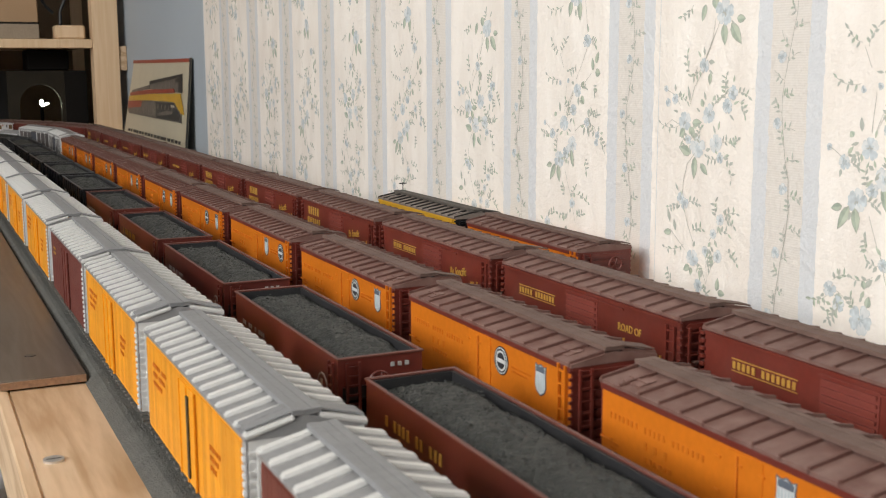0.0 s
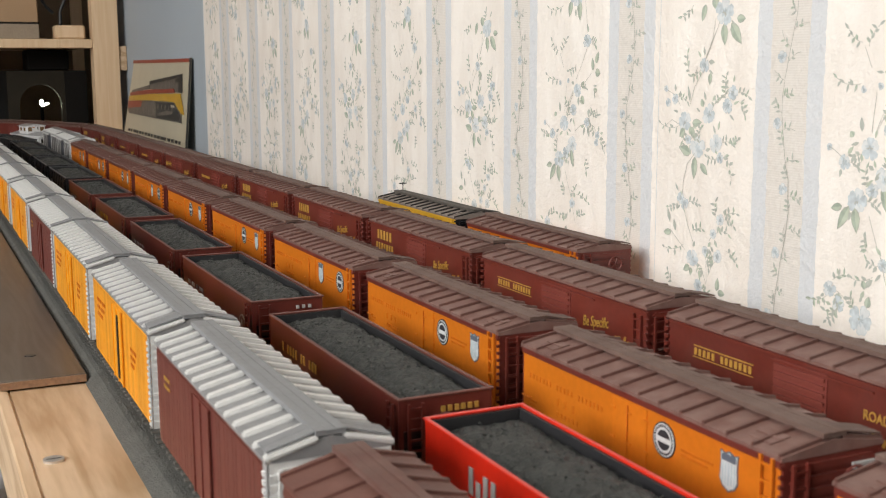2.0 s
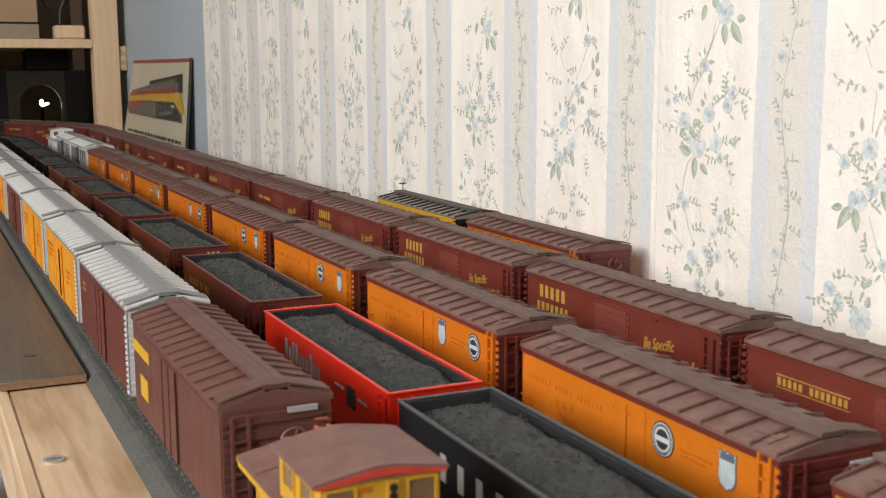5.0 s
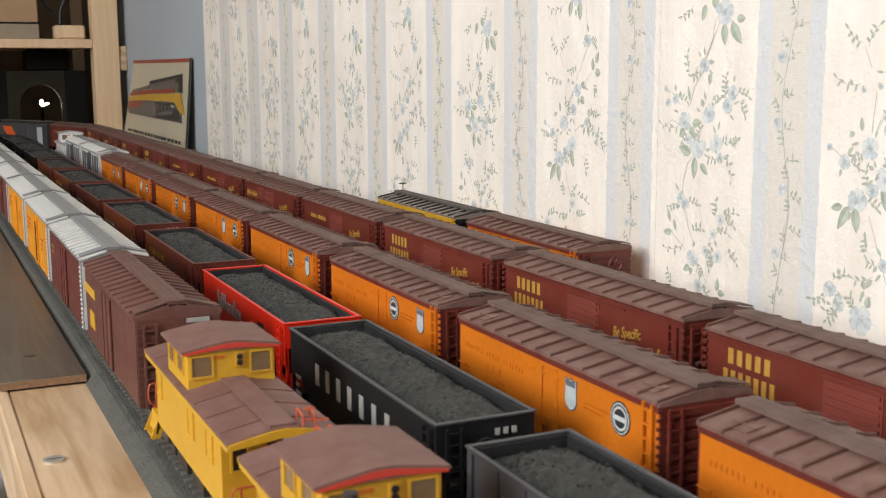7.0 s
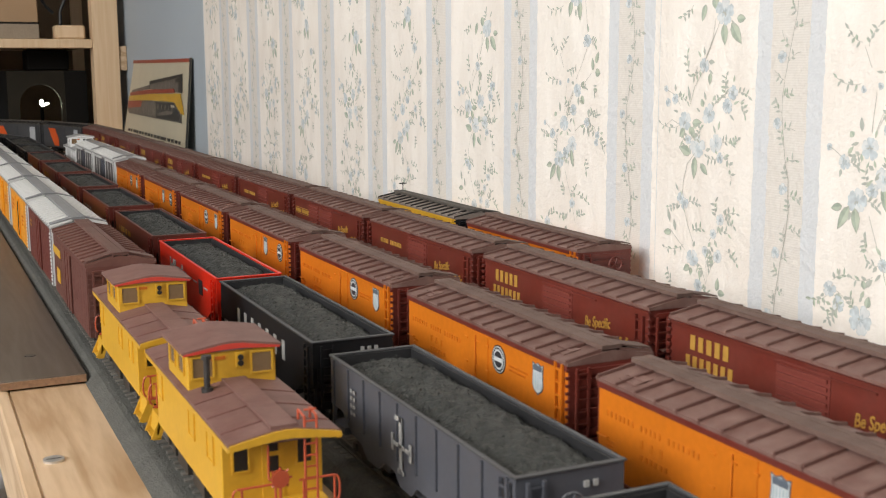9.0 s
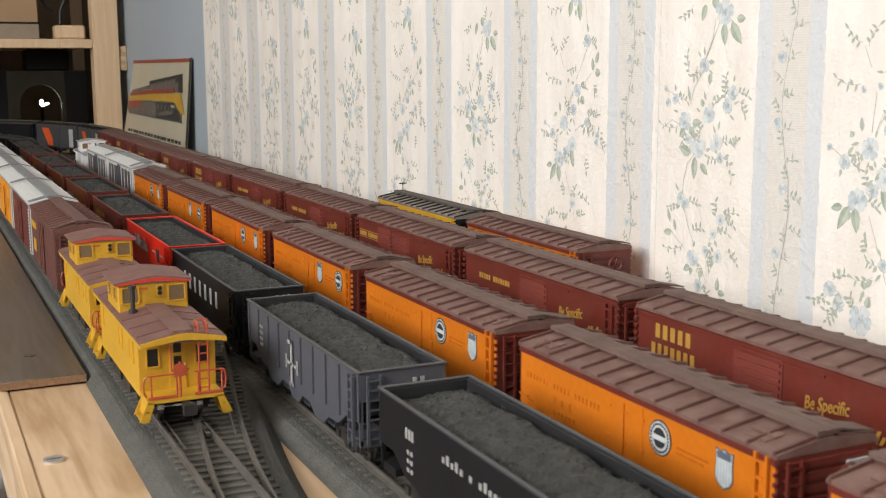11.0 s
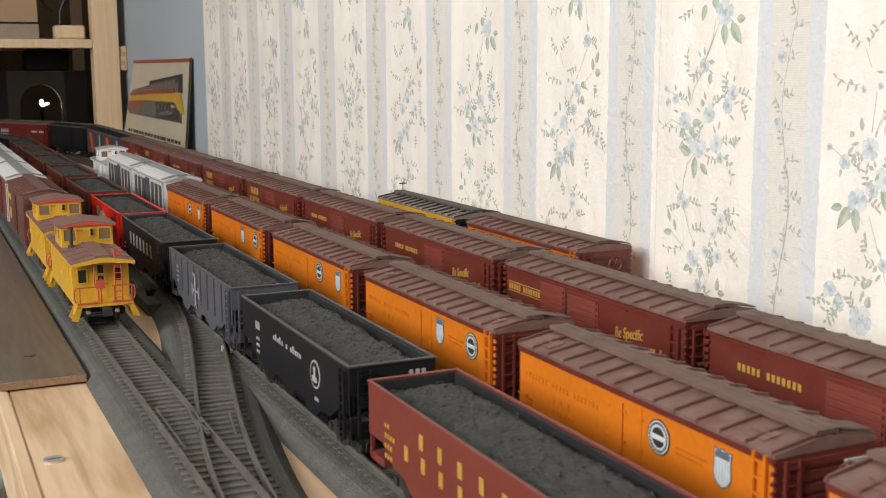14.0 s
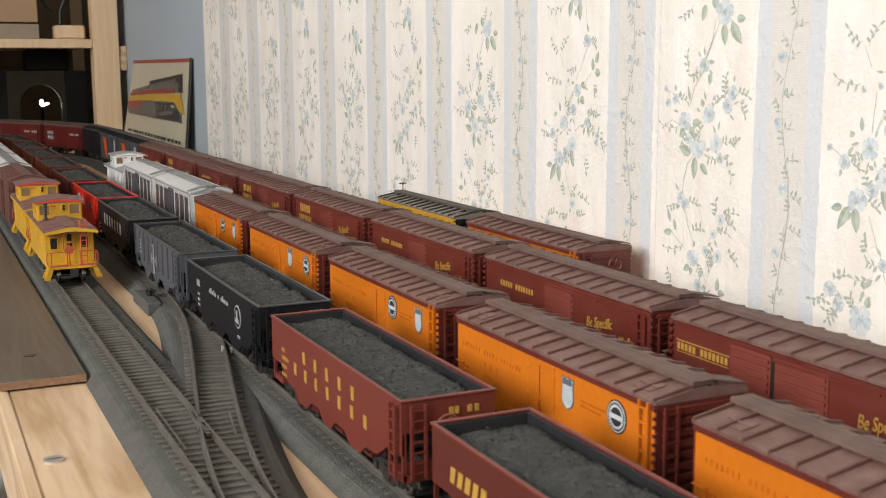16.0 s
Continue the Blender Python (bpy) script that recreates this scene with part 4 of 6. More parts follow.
def caboose(label, group, chimney, paint=None, roofm=None, rail=None, trim=None):
    """Cupola caboose with end platforms, railings, steps, ladders."""
    paint, roofm, rail, trim = paint or YELLOW, roofm or CAB_ROOF, rail or RAIL_RED, trim or CUPOLA_RED
    LB, L, W, z0, eave = 0.0985, 0.1280, 0.0325, 0.0115, 0.0377
    car = thing("caboose", label, "model caboose", group)
    body = part("body", bevelled(boxes((-W / 2, W / 2, -LB / 2, LB / 2, z0, eave)), 0.0003), paint, car)
    # arched roof over body and platforms
    def arch(half_w, rise, base, n=10):
        """A low pitched roof line, slightly rounded at the ridge."""
        return [(-half_w + 2 * half_w * i / n, base + rise * min(1.0, 1.12 * (1 - abs(2 * i / n - 1)) ** 0.92)) for i in range(n + 1)]
    cy0, cy1 = -0.003, 0.029                     # cupola
    top_pts = arch(W / 2 + 0.0012, 0.0030, eave)
    roof_parts = bmesh.new()
    prism(roof_parts, top_pts + [(W / 2 + 0.0012, eave - 0.0012), (-W / 2 - 0.0012, eave - 0.0012)], "y", -L / 2, L / 2)
    roof = part("roof", roof_parts, roofm, car, "")
    for s in (-1, 1):
        bm = bmesh.new()
        a, b = sorted((s * L / 2, s * (L / 2 + 0.0008)))
        prism(bm, arch(W / 2 + 0.0012, 0.0029, eave - 0.0003) + [(W / 2 + 0.0012, eave - 0.0020), (0.002, eave - 0.0002), (-0.002, eave - 0.0002), (-W / 2 - 0.0012, eave - 0.0020)], "y", a, b)
        part("roof_fascia", bm, paint, roof, "")
    for s in (-1, 1):
        a, b = sorted((s * (W / 2 + 0.0002), s * (W / 2 + 0.0013)))
        part("eave_board", boxes((a, b, -L / 2 + 0.001, L / 2 - 0.001, eave - 0.0028, eave - 0.0013)), paint, roof)
    for y0, y1 in ((-L / 2 + 0.001, cy0 - 0.001), (cy1 + 0.001, L / 2 - 0.001)):
        part("running_board", boxes((-0.0042, 0.0042, y0, y1, eave + 0.0029, eave + 0.0037)), roofm, roof)
    for y in (-0.053, -0.036, -0.019, 0.046):
        bm = bmesh.new()
        pts = arch(W / 2 + 0.001, 0.0030, eave + 0.0004)
        prism(bm, pts + [(p[0], p[1] - 0.0006) for p in pts[::-1]], "y", y - 0.0004, y + 0.0004)
        part("roof_seam", bm, CAB_SEAM if paint == YELLOW else SILVER, roof)
    cz = eave + 0.0136
    bm = boxes((-W / 2 + 0.0008, W / 2 - 0.0008, cy0, cy1, eave - 0.001, cz))
    cup = part("cupola", bevelled(bm, 0.0003), paint, car)
    bm = bmesh.new()
    prism(bm, arch(W / 2 + 0.0012, 0.0026, cz + 0.0004) + [(W / 2 + 0.0014, cz - 0.0004), (-W / 2 - 0.0014, cz - 0.0004)], "y", cy0 - 0.0010, cy1 + 0.0010)
    part("cupola_roof", bm, roofm, cup, "")
    for y0, y1 in ((cy0 - 0.0006, cy0 - 0.0001), (cy1 + 0.0001, cy1 + 0.0006)):
        bm = bmesh.new()
        pts = arch(W / 2 + 0.0006, 0.0024, cz - 0.0003)
        prism(bm, pts + [(W / 2 + 0.0006, cz - 0.0010), (0.003, cz + 0.0002), (-0.003, cz + 0.0002), (-W / 2 - 0.0006, cz - 0.0010)], "y", y0 - 0.0006, y1 + 0.0006)
        part("cupola_fascia", bm, trim, cup, "")

    def window(name, x0, x1, y, z0w, z1w, out, axis="y", parent=car, pane=PALE_PANE):
        t = 0.0007
        bm = bmesh.new()
        if axis == "y":
            a, b = sorted((y, y + out))
            for r in ((x0 - t, x0, z0w - t, z1w + t), (x1, x1 + t, z0w - t, z1w + t), (x0, x1, z1w, z1w + t), (x0, x1, z0w - t, z0w)):
                box(bm, r[0], r[1], a, b, r[2], r[3])
        else:
            a, b = sorted((y, y + out))
            for r in ((x0 - t, x0, z0w - t, z1w + t), (x1, x1 + t, z0w - t, z1w + t), (x0, x1, z1w, z1w + t), (x0, x1, z0w - t, z0w)):
                box(bm, a, b, r[0], r[1], r[2], r[3])
        w = part("window", bm, paint, parent)
        bm = bmesh.new()
        a, b = sorted((y - out * 0.2, y + out * 0.3))
        if axis == "y":
            box(bm, x0, x1, a, b, z0w, z1w)
        else:
            box(bm, a, b, x0, x1, z0w, z1w)
        part("pane", bm, pane, w)
    for y, o in ((cy0, -0.0006), (cy1, 0.0006)):
        window("w", -0.0138, -0.0070, y, eave + 0.0046, cz - 0.0022, o, parent=cup)
        window("w", 0.0070, 0.0138, y, eave + 0.0046, cz - 0.0022, o, parent=cup)
    for s in (-1, 1):
        for y0 in (cy0 + 0.005, cy0 + 0.019):
            window("w", y0, y0 + 0.008, s * (W / 2 - 0.0008), eave + 0.0052, cz - 0.0026, s * 0.0006, "x", cup)
        for y0 in (-0.040, -0.014, 0.038):
            window("w", y0, y0 + 0.0075, s * W / 2, 0.0245, 0.0330, s * 0.0006, "x", car, paint)
    bm = boxes((0.0012, 0.0042, cy0 - 0.0010, cy0, cz - 0.0068, cz - 0.0014))
    mk = part("marker_plate", bm, paint, cup)
    for z in (cz - 0.0052, cz - 0.0031):
        bm = bmesh.new()
        rod(bm, (0.0027, cy0 - 0.0014, z), (0.0027, cy0 - 0.0008, z), 0.0011, 8)
        part("marker_lamp", bm, WINDOW_DARK, cup)
    bm = boxes((-0.0075, -0.0025, cy0 - 0.0004, cy0, cz - 0.0034, cz - 0.0022))
    part("lettering_bar", bm, ORANGE_TEXT, cup)
    for s in (-1, 1):
        y = s * LB / 2
        window("w", -0.0125, -0.0080, y, 0.0240, 0.0315, s * 0.0005, parent=car, pane=WINDOW_DARK)
        window("w", 0.0080, 0.0125, y, 0.0240, 0.0315, s * 0.0005, parent=car, pane=WINDOW_DARK)
        bm = boxes((-0.0035, 0.0035, min(y, y + s * 0.0004), max(y, y + s * 0.0004), z0 + 0.001, 0.0365))
        d = part("door", bm, paint, car)
        for zp in (0.0225, 0.0290):
            part("door_pane", boxes((-0.0016, 0.0016, min(y, y + s * 0.0006), max(y, y + s * 0.0006), zp, zp + 0.0050)), WINDOW_DARK, d)
        # platform, steps, railing, ladder, brake stand
        e = s * L / 2
        a, b = sorted((y, e))
        pf = part("platform", boxes((-W / 2 + 0.0005, W / 2 - 0.0005, a, b, z0 + 0.0005, z0 + 0.0020)), paint, car)
        for c in (-1, 1):
            bm = bmesh.new()
            for yy in (y + s * 0.0015, e - s * 0.0008):
                pts = [(c * (W / 2 - 0.0035), z0 + 0.001), (c * (W / 2 - 0.0005), z0 + 0.001), (c * (W / 2 + 0.0030), z0 - 0.0066), (c * (W / 2 - 0.0010), z0 - 0.0066)]
                prism(bm, pts, "y", min(yy, yy + s * 0.0008), max(yy, yy + s * 0.0008))
            for zz, xo in ((z0 - 0.0070, 0.0010), (z0 - 0.0030, -0.0008)):
                box(bm, min(c * (W / 2 - 0.001), c * (W / 2 + xo + 0.001)), max(c * (W / 2 - 0.001), c * (W / 2 + xo + 0.001)), min(y + s * 0.0015, e), max(y + s * 0.0015, e), zz, zz + 0.0006)
            ys = sorted((y + s * 0.0015, e - s * 0.0002))
            prism(bm, [(c * (W / 2 - 0.0012), z0 + 0.001), (c * (W / 2 - 0.0004), z0 + 0.001), (c * (W / 2 + 0.0006), z0 - 0.0050), (c * (W / 2 - 0.0002), z0 - 0.0050)], "y", ys[0], ys[1])
            part("steps", bm, paint, pf, "")
        zr = z0 + 0.0120
        yy = e - s * 0.0006
        for x0, x1 in ((-W / 2 + 0.001, -0.0035), (0.0040, W / 2 - 0.001)):
            for z, thick in ((z0 + 0.0026, 0.0007), (zr, 0.00042)):
                bm = bmesh.new()
                rod(bm, (x0, yy, z), (x1, yy, z), thick, 5)
                part("handrail", bm, rail, pf)
            for i in range(2):
                xx = x0 + (x1 - x0) * (0.12 + 0.88 * i)
                bm = bmesh.new()
                rod(bm, (xx, yy, z0 + 0.002), (xx, yy, zr), 0.0004, 5)
                part("rail_post", bm, rail, pf)
        for c in (-1, 1):
            bm = bmesh.new()
            for i in range(5):
                a0, a1 = math.pi * i / 5, math.pi * (i + 1) / 5
                rod(bm, (c * (W / 2 - 0.0005 + 0.0012 * math.sin(a0)), yy, z0 + 0.0078 + 0.0042 * math.cos(a0)), (c * (W / 2 - 0.0005 + 0.0012 * math.sin(a1)), yy, z0 + 0.0078 + 0.0042 * math.cos(a1)), 0.0004, 5)
            part("grab_iron", bm, rail, pf)
        bm = bmesh.new()
        for dx in (0.0060, 0.0098):
            rod(bm, (dx, yy, z0 + 0.002), (dx, yy, eave + 0.0055), 0.00042, 5)
            rod(bm, (dx, yy, eave + 0.0055), (dx, yy - s * 0.006, eave + 0.0062), 0.00042, 5)
            rod(bm, (dx, yy - s * 0.006, eave + 0.0062), (dx, yy - s * 0.006, eave + 0.0030), 0.00042, 5)
        for i in range(9):
            z = z0 + 0.005 + i * 0.0036
            rod(bm, (0.0060, yy, z), (0.0098, yy, z), 0.00035, 5)
        part("ladder", bm, rail, pf, "")
        bm = bmesh.new()
        rod(bm, (-0.0020, yy, z0 + 0.002), (-0.0020, yy, z0 + 0.0165), 0.0005, 6)
        rod(bm, (-0.0055, yy, z0 + 0.014), (-0.0055, yy, eave - 0.002), 0.00035, 5)
        rod(bm, (-0.0020, yy - s * 0.0005, z0 + 0.0135), (-0.0020, yy + s * 0.0007, z0 + 0.0135), 0.0028, 14)
        for i in range(8):
            a0 = 2 * math.pi * i / 8
            rod(bm, (-0.0020 + 0.0026 * math.cos(a0), yy, z0 + 0.0135 + 0.0026 * math.sin(a0)), (-0.0020 + 0.0036 * math.cos(a0), yy, z0 + 0.0135 + 0.0036 * math.sin(a0)), 0.0004, 4)
        part("brake_stand", bm, rail, pf, "")
    bm = boxes((-W / 2 + 0.003, W / 2 - 0.003, -LB / 2, LB / 2, z0 - 0.003, z0))
    for y in (-0.012, 0.012):
        box(bm, -W / 2 + 0.001, -W / 2 + 0.006, y - 0.008, y + 0.008, z0 - 0.006, z0)
    part("underframe", bm, TRUCK, car)
    bm = bmesh.new()
    if chimney:
        rod(bm, (-0.0105, -0.0095, eave + 0.001), (-0.0105, -0.0095, eave + 0.0130), 0.0011, 10)
        rod(bm, (-0.0105, -0.0095, eave + 0.0125), (-0.0105, -0.0095, eave + 0.0138), 0.0018, 10)
        rod(bm, (-0.0105, -0.0095, eave + 0.0010), (-0.0105, -0.0095, eave + 0.0028), 0.0020, 10)
        part("smokestack", bm, TRUCK, car, "dark thin smokestack")
    else:
        bm.free()
    bars(car, "side_lettering", -W / 2 - 0.0003, 0.030, 0.0345, ["iiiii iiiiiii"], ORANGE_TEXT, 0.0018, 0.0019, 0.0010)
    running_gear(car, L / 2, 0.028)
    return car


# ---------------------------------------------------------------- the room
def structure(name, bm, mat, label="", smooth=False):
    ob = part(name, bm, mat, None, label, smooth)
    ob["kind"] = "structure"
    return ob


TABLE_Z = -0.0095
structure("floor", boxes((WEST - 0.1, 0.5, SOUTH - 0.1, NORTH + 0.1, FLOOR_Z - 0.05, FLOOR_Z)), CARPET, "brown-grey carpeted floor")
structure("ceiling", boxes((WEST - 0.1, 0.5, SOUTH - 0.1, NORTH + 0.1, CEIL_Z, CEIL_Z + 0.05)), CEILING, "plain white ceiling")
wall_east = structure("wall_east", boxes((WALL_X, 0.5, SOUTH, PAPER_END, FLOOR_Z, CEIL_Z)), PAPER, "cream wallpaper with blue stripes and flower sprays")
structure("wall_east_far", boxes((BLUE_X, 0.5, PAPER_END + 0.0005, NORTH, FLOOR_Z, CEIL_Z)), BLUEWALL, "plain blue-grey painted wall")
structure("wall_north", boxes((WEST, 0.5, NORTH + 0.0005, NORTH + 0.1, FLOOR_Z, CEIL_Z)), BLUEWALL, "plain blue-grey painted wall")
structure("wall_south", boxes((WEST, 0.5, SOUTH - 0.1, SOUTH - 0.0005, FLOOR_Z, CEIL_Z)), BLUEWALL, "plain blue-grey painted wall")
WY0, WY1, WZ0, WZ1 = -1.02, 0.58, 0.45, 1.40
structure("wall_west", boxes((WEST - 0.1, WEST, SOUTH, WY0, FLOOR_Z, CEIL_Z), (WEST - 0.1, WEST, WY1, NORTH, FLOOR_Z, CEIL_Z),
                             (WEST - 0.1, WEST, WY0, WY1, FLOOR_Z, WZ0), (WEST - 0.1, WEST, WY0, WY1, WZ1, CEIL_Z)), BLUEWALL, "plain wall with a window opening")
win = structure("window_1", boxes((WEST - 0.08, WEST + 0.01, WY0, WY0 + 0.04, WZ0, WZ1), (WEST - 0.08, WEST + 0.01, WY1 - 0.04, WY1, WZ0, WZ1),
                                  (WEST - 0.08, WEST + 0.01, WY0 + 0.04, WY1 - 0.04, WZ0, WZ0 + 0.04), (WEST - 0.08, WEST + 0.01, WY0 + 0.04, WY1 - 0.04, WZ1 - 0.04, WZ1)), CEILING, "white framed window")


# printed flower sprays on the paper: petals, leaves and stems as flat ink shapes
def wallpaper_print():
    rnd = random.Random(5)
    bm = bmesh.new()
    LEAF_I, PALE_I, PETAL_I, PPALE_I, STEM_I, LIGHT_I, SHADE_I = range(7)
    X0 = [0.00045]

    def poly(pts, mat):
        X0[0] = 0.00006 + (X0[0] - 0.00006 + 0.0000041) % 0.000199
        bm.faces.new([bm.verts.new((WALL_X - X0[0], y, z)) for y, z in pts]).material_index = mat

    def leaf(y, z, length, width, ang, mat, two_tone=True):
        """A pointed leaf or petal, its two halves in different tones."""
        ca, sa = math.cos(ang), math.sin(ang)

        def at(u, w):
            a, b = u * length * 0.92, w * width * 0.42
            return (y + a * ca - b * sa, z + a * sa + b * ca)
        if mat == LEAF_I and length > 0.0055:      # inked outline
            d = 0.00016
            ink = [(-0.02, 0), (0.15, 0.75), (0.42, 1.0), (0.74, 0.68), (1.04, 0), (0.74, -0.68), (0.42, -1.0), (0.15, -0.75)]
            poly([(p[0] + (d * (-sa) * (1 if w > 0 else -1 if w < 0 else 0)), p[1] + d * ca * (1 if w > 0 else -1 if w < 0 else 0)) for p, w in ((at(u, w), w) for u, w in ink)], STEM_I)
        other = {LEAF_I: LIGHT_I, PETAL_I: PPALE_I}.get(mat, mat) if two_tone else mat
        poly([at(0, 0), at(0.18, 0.62), at(0.42, 1), at(0.72, 0.62), at(1, 0), at(0.5, 0.06)], mat)
        poly([at(0, 0), at(0.5, 0.06), at(1, 0), at(0.72, -0.62), at(0.42, -1), at(0.18, -0.62)], other)

    def stem(pts, w=0.00026, mat=STEM_I):
        for (y0, z0), (y1, z1) in zip(pts, pts[1:]):
            d = Vector((y1 - y0, z1 - z0)).normalized() * w / 2
            poly([(y0 - d.y, z0 + d.x), (y1 - d.y, z1 + d.x), (y1 + d.y, z1 - d.x), (y0 + d.y, z0 - d.x)], mat)

    def petal(y, z, length, width, ang, mat):
        """A broad petal with a rounded, slightly notched tip."""
        ca, sa = math.cos(ang), math.sin(ang)
        edge = [(0, 0), (0.25, 0.42), (0.55, 0.86), (0.80, 0.92), (0.97, 0.55), (0.93, 0.0), (1.0, -0.45), (0.80, -0.95), (0.52, -0.82), (0.25, -0.40)]
        poly([(y + u * length * ca - w * width * 0.46 * sa, z + u * length * sa + w * width * 0.46 * ca) for u, w in edge], mat)

    def flower(y, z, r, mat):
        a0 = rnd.uniform(0, 6)
        for i in range(5):
            a = a0 + i * 2 * math.pi / 5 + rnd.uniform(-0.12, 0.12)
            k = r * rnd.uniform(0.85, 1.1)
            small = r < 0.0046
            petal(y, z, k * 1.03, r * 1.06, a, PETAL_I if not small else SHADE_I)
            petal(y + 0.03 * r * math.cos(a), z + 0.03 * r * math.sin(a), k * 0.97, r * 0.95, a, PPALE_I if mat == PPALE_I or i % 2 else mat)
            leaf(y, z, k * rnd.uniform(0.45, 0.8), r * 0.34, a, SHADE_I if small else PETAL_I, False)
        for i in range(9):
            leaf(y, z, r * rnd.uniform(0.22, 0.50), r * 0.16, rnd.uniform(0, 6.3), SHADE_I if i % 3 else STEM_I, False)

    def sprig(y, z, length, ang, n, mat=PALE_I):
        pts = [(y + length * k / 6 * math.cos(ang + 0.07 * k), z + length * k / 6 * math.sin(ang + 0.07 * k)) for k in range(7)]
        stem(pts, 0.00022)
        for i in range(n):
            p = pts[1 + i % 6]
            leaf(p[0], p[1], rnd.uniform(0.0026, 0.0046), rnd.uniform(0.0012, 0.0022), ang + (0.9 if i % 2 else -0.9) + rnd.uniform(-0.3, 0.3), mat if rnd.random() < 0.7 else LEAF_I)

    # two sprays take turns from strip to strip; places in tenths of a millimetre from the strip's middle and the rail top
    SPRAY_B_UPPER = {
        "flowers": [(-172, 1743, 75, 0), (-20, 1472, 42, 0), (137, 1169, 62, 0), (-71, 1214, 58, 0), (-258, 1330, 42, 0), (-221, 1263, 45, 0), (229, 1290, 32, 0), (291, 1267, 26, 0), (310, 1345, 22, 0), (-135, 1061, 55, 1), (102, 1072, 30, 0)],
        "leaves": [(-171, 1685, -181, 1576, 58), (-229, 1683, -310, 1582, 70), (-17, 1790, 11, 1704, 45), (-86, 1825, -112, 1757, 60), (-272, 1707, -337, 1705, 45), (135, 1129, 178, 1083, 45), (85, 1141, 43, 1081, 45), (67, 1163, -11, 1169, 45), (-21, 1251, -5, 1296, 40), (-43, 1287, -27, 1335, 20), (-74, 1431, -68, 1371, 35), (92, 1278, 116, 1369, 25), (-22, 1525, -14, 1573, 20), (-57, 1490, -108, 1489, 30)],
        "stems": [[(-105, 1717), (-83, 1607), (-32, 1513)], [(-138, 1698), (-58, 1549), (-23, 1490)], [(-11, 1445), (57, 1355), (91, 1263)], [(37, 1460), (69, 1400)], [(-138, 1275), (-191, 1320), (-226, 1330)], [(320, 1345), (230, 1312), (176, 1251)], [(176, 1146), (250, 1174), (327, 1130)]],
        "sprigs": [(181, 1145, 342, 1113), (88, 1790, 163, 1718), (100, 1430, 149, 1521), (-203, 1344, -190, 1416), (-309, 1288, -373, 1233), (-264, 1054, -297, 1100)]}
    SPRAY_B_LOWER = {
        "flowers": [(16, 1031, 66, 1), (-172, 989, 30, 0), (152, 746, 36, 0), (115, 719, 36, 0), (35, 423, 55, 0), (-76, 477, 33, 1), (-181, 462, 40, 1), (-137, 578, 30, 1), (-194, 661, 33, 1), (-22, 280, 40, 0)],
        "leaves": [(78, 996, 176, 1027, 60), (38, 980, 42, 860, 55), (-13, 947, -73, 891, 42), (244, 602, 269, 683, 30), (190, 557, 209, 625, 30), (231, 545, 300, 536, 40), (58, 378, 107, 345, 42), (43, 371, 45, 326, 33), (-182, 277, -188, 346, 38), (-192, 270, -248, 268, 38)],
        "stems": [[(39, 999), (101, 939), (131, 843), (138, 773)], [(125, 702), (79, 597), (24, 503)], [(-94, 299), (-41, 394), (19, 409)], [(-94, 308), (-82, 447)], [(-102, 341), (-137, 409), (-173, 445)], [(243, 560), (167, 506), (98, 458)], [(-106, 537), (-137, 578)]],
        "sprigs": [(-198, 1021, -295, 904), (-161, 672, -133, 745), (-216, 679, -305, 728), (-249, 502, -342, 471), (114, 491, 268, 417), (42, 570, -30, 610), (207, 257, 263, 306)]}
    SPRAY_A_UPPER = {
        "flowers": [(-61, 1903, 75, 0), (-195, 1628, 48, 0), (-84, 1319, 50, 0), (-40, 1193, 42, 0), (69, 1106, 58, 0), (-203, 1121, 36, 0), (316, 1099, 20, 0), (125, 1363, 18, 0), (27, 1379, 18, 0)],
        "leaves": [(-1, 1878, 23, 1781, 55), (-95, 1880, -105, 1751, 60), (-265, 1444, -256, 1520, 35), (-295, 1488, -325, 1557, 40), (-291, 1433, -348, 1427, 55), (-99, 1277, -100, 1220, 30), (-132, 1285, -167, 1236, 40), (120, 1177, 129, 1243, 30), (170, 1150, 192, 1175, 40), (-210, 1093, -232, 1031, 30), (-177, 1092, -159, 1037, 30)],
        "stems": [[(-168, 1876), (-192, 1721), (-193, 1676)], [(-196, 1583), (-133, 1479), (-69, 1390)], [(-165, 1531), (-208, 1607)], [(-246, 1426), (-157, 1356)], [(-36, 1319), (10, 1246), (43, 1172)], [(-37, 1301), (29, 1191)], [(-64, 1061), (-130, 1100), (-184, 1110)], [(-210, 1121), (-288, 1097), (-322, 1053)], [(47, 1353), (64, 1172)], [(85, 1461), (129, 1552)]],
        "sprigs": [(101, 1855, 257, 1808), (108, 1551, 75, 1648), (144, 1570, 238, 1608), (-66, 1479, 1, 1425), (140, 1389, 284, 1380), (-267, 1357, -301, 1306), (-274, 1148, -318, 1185)]}
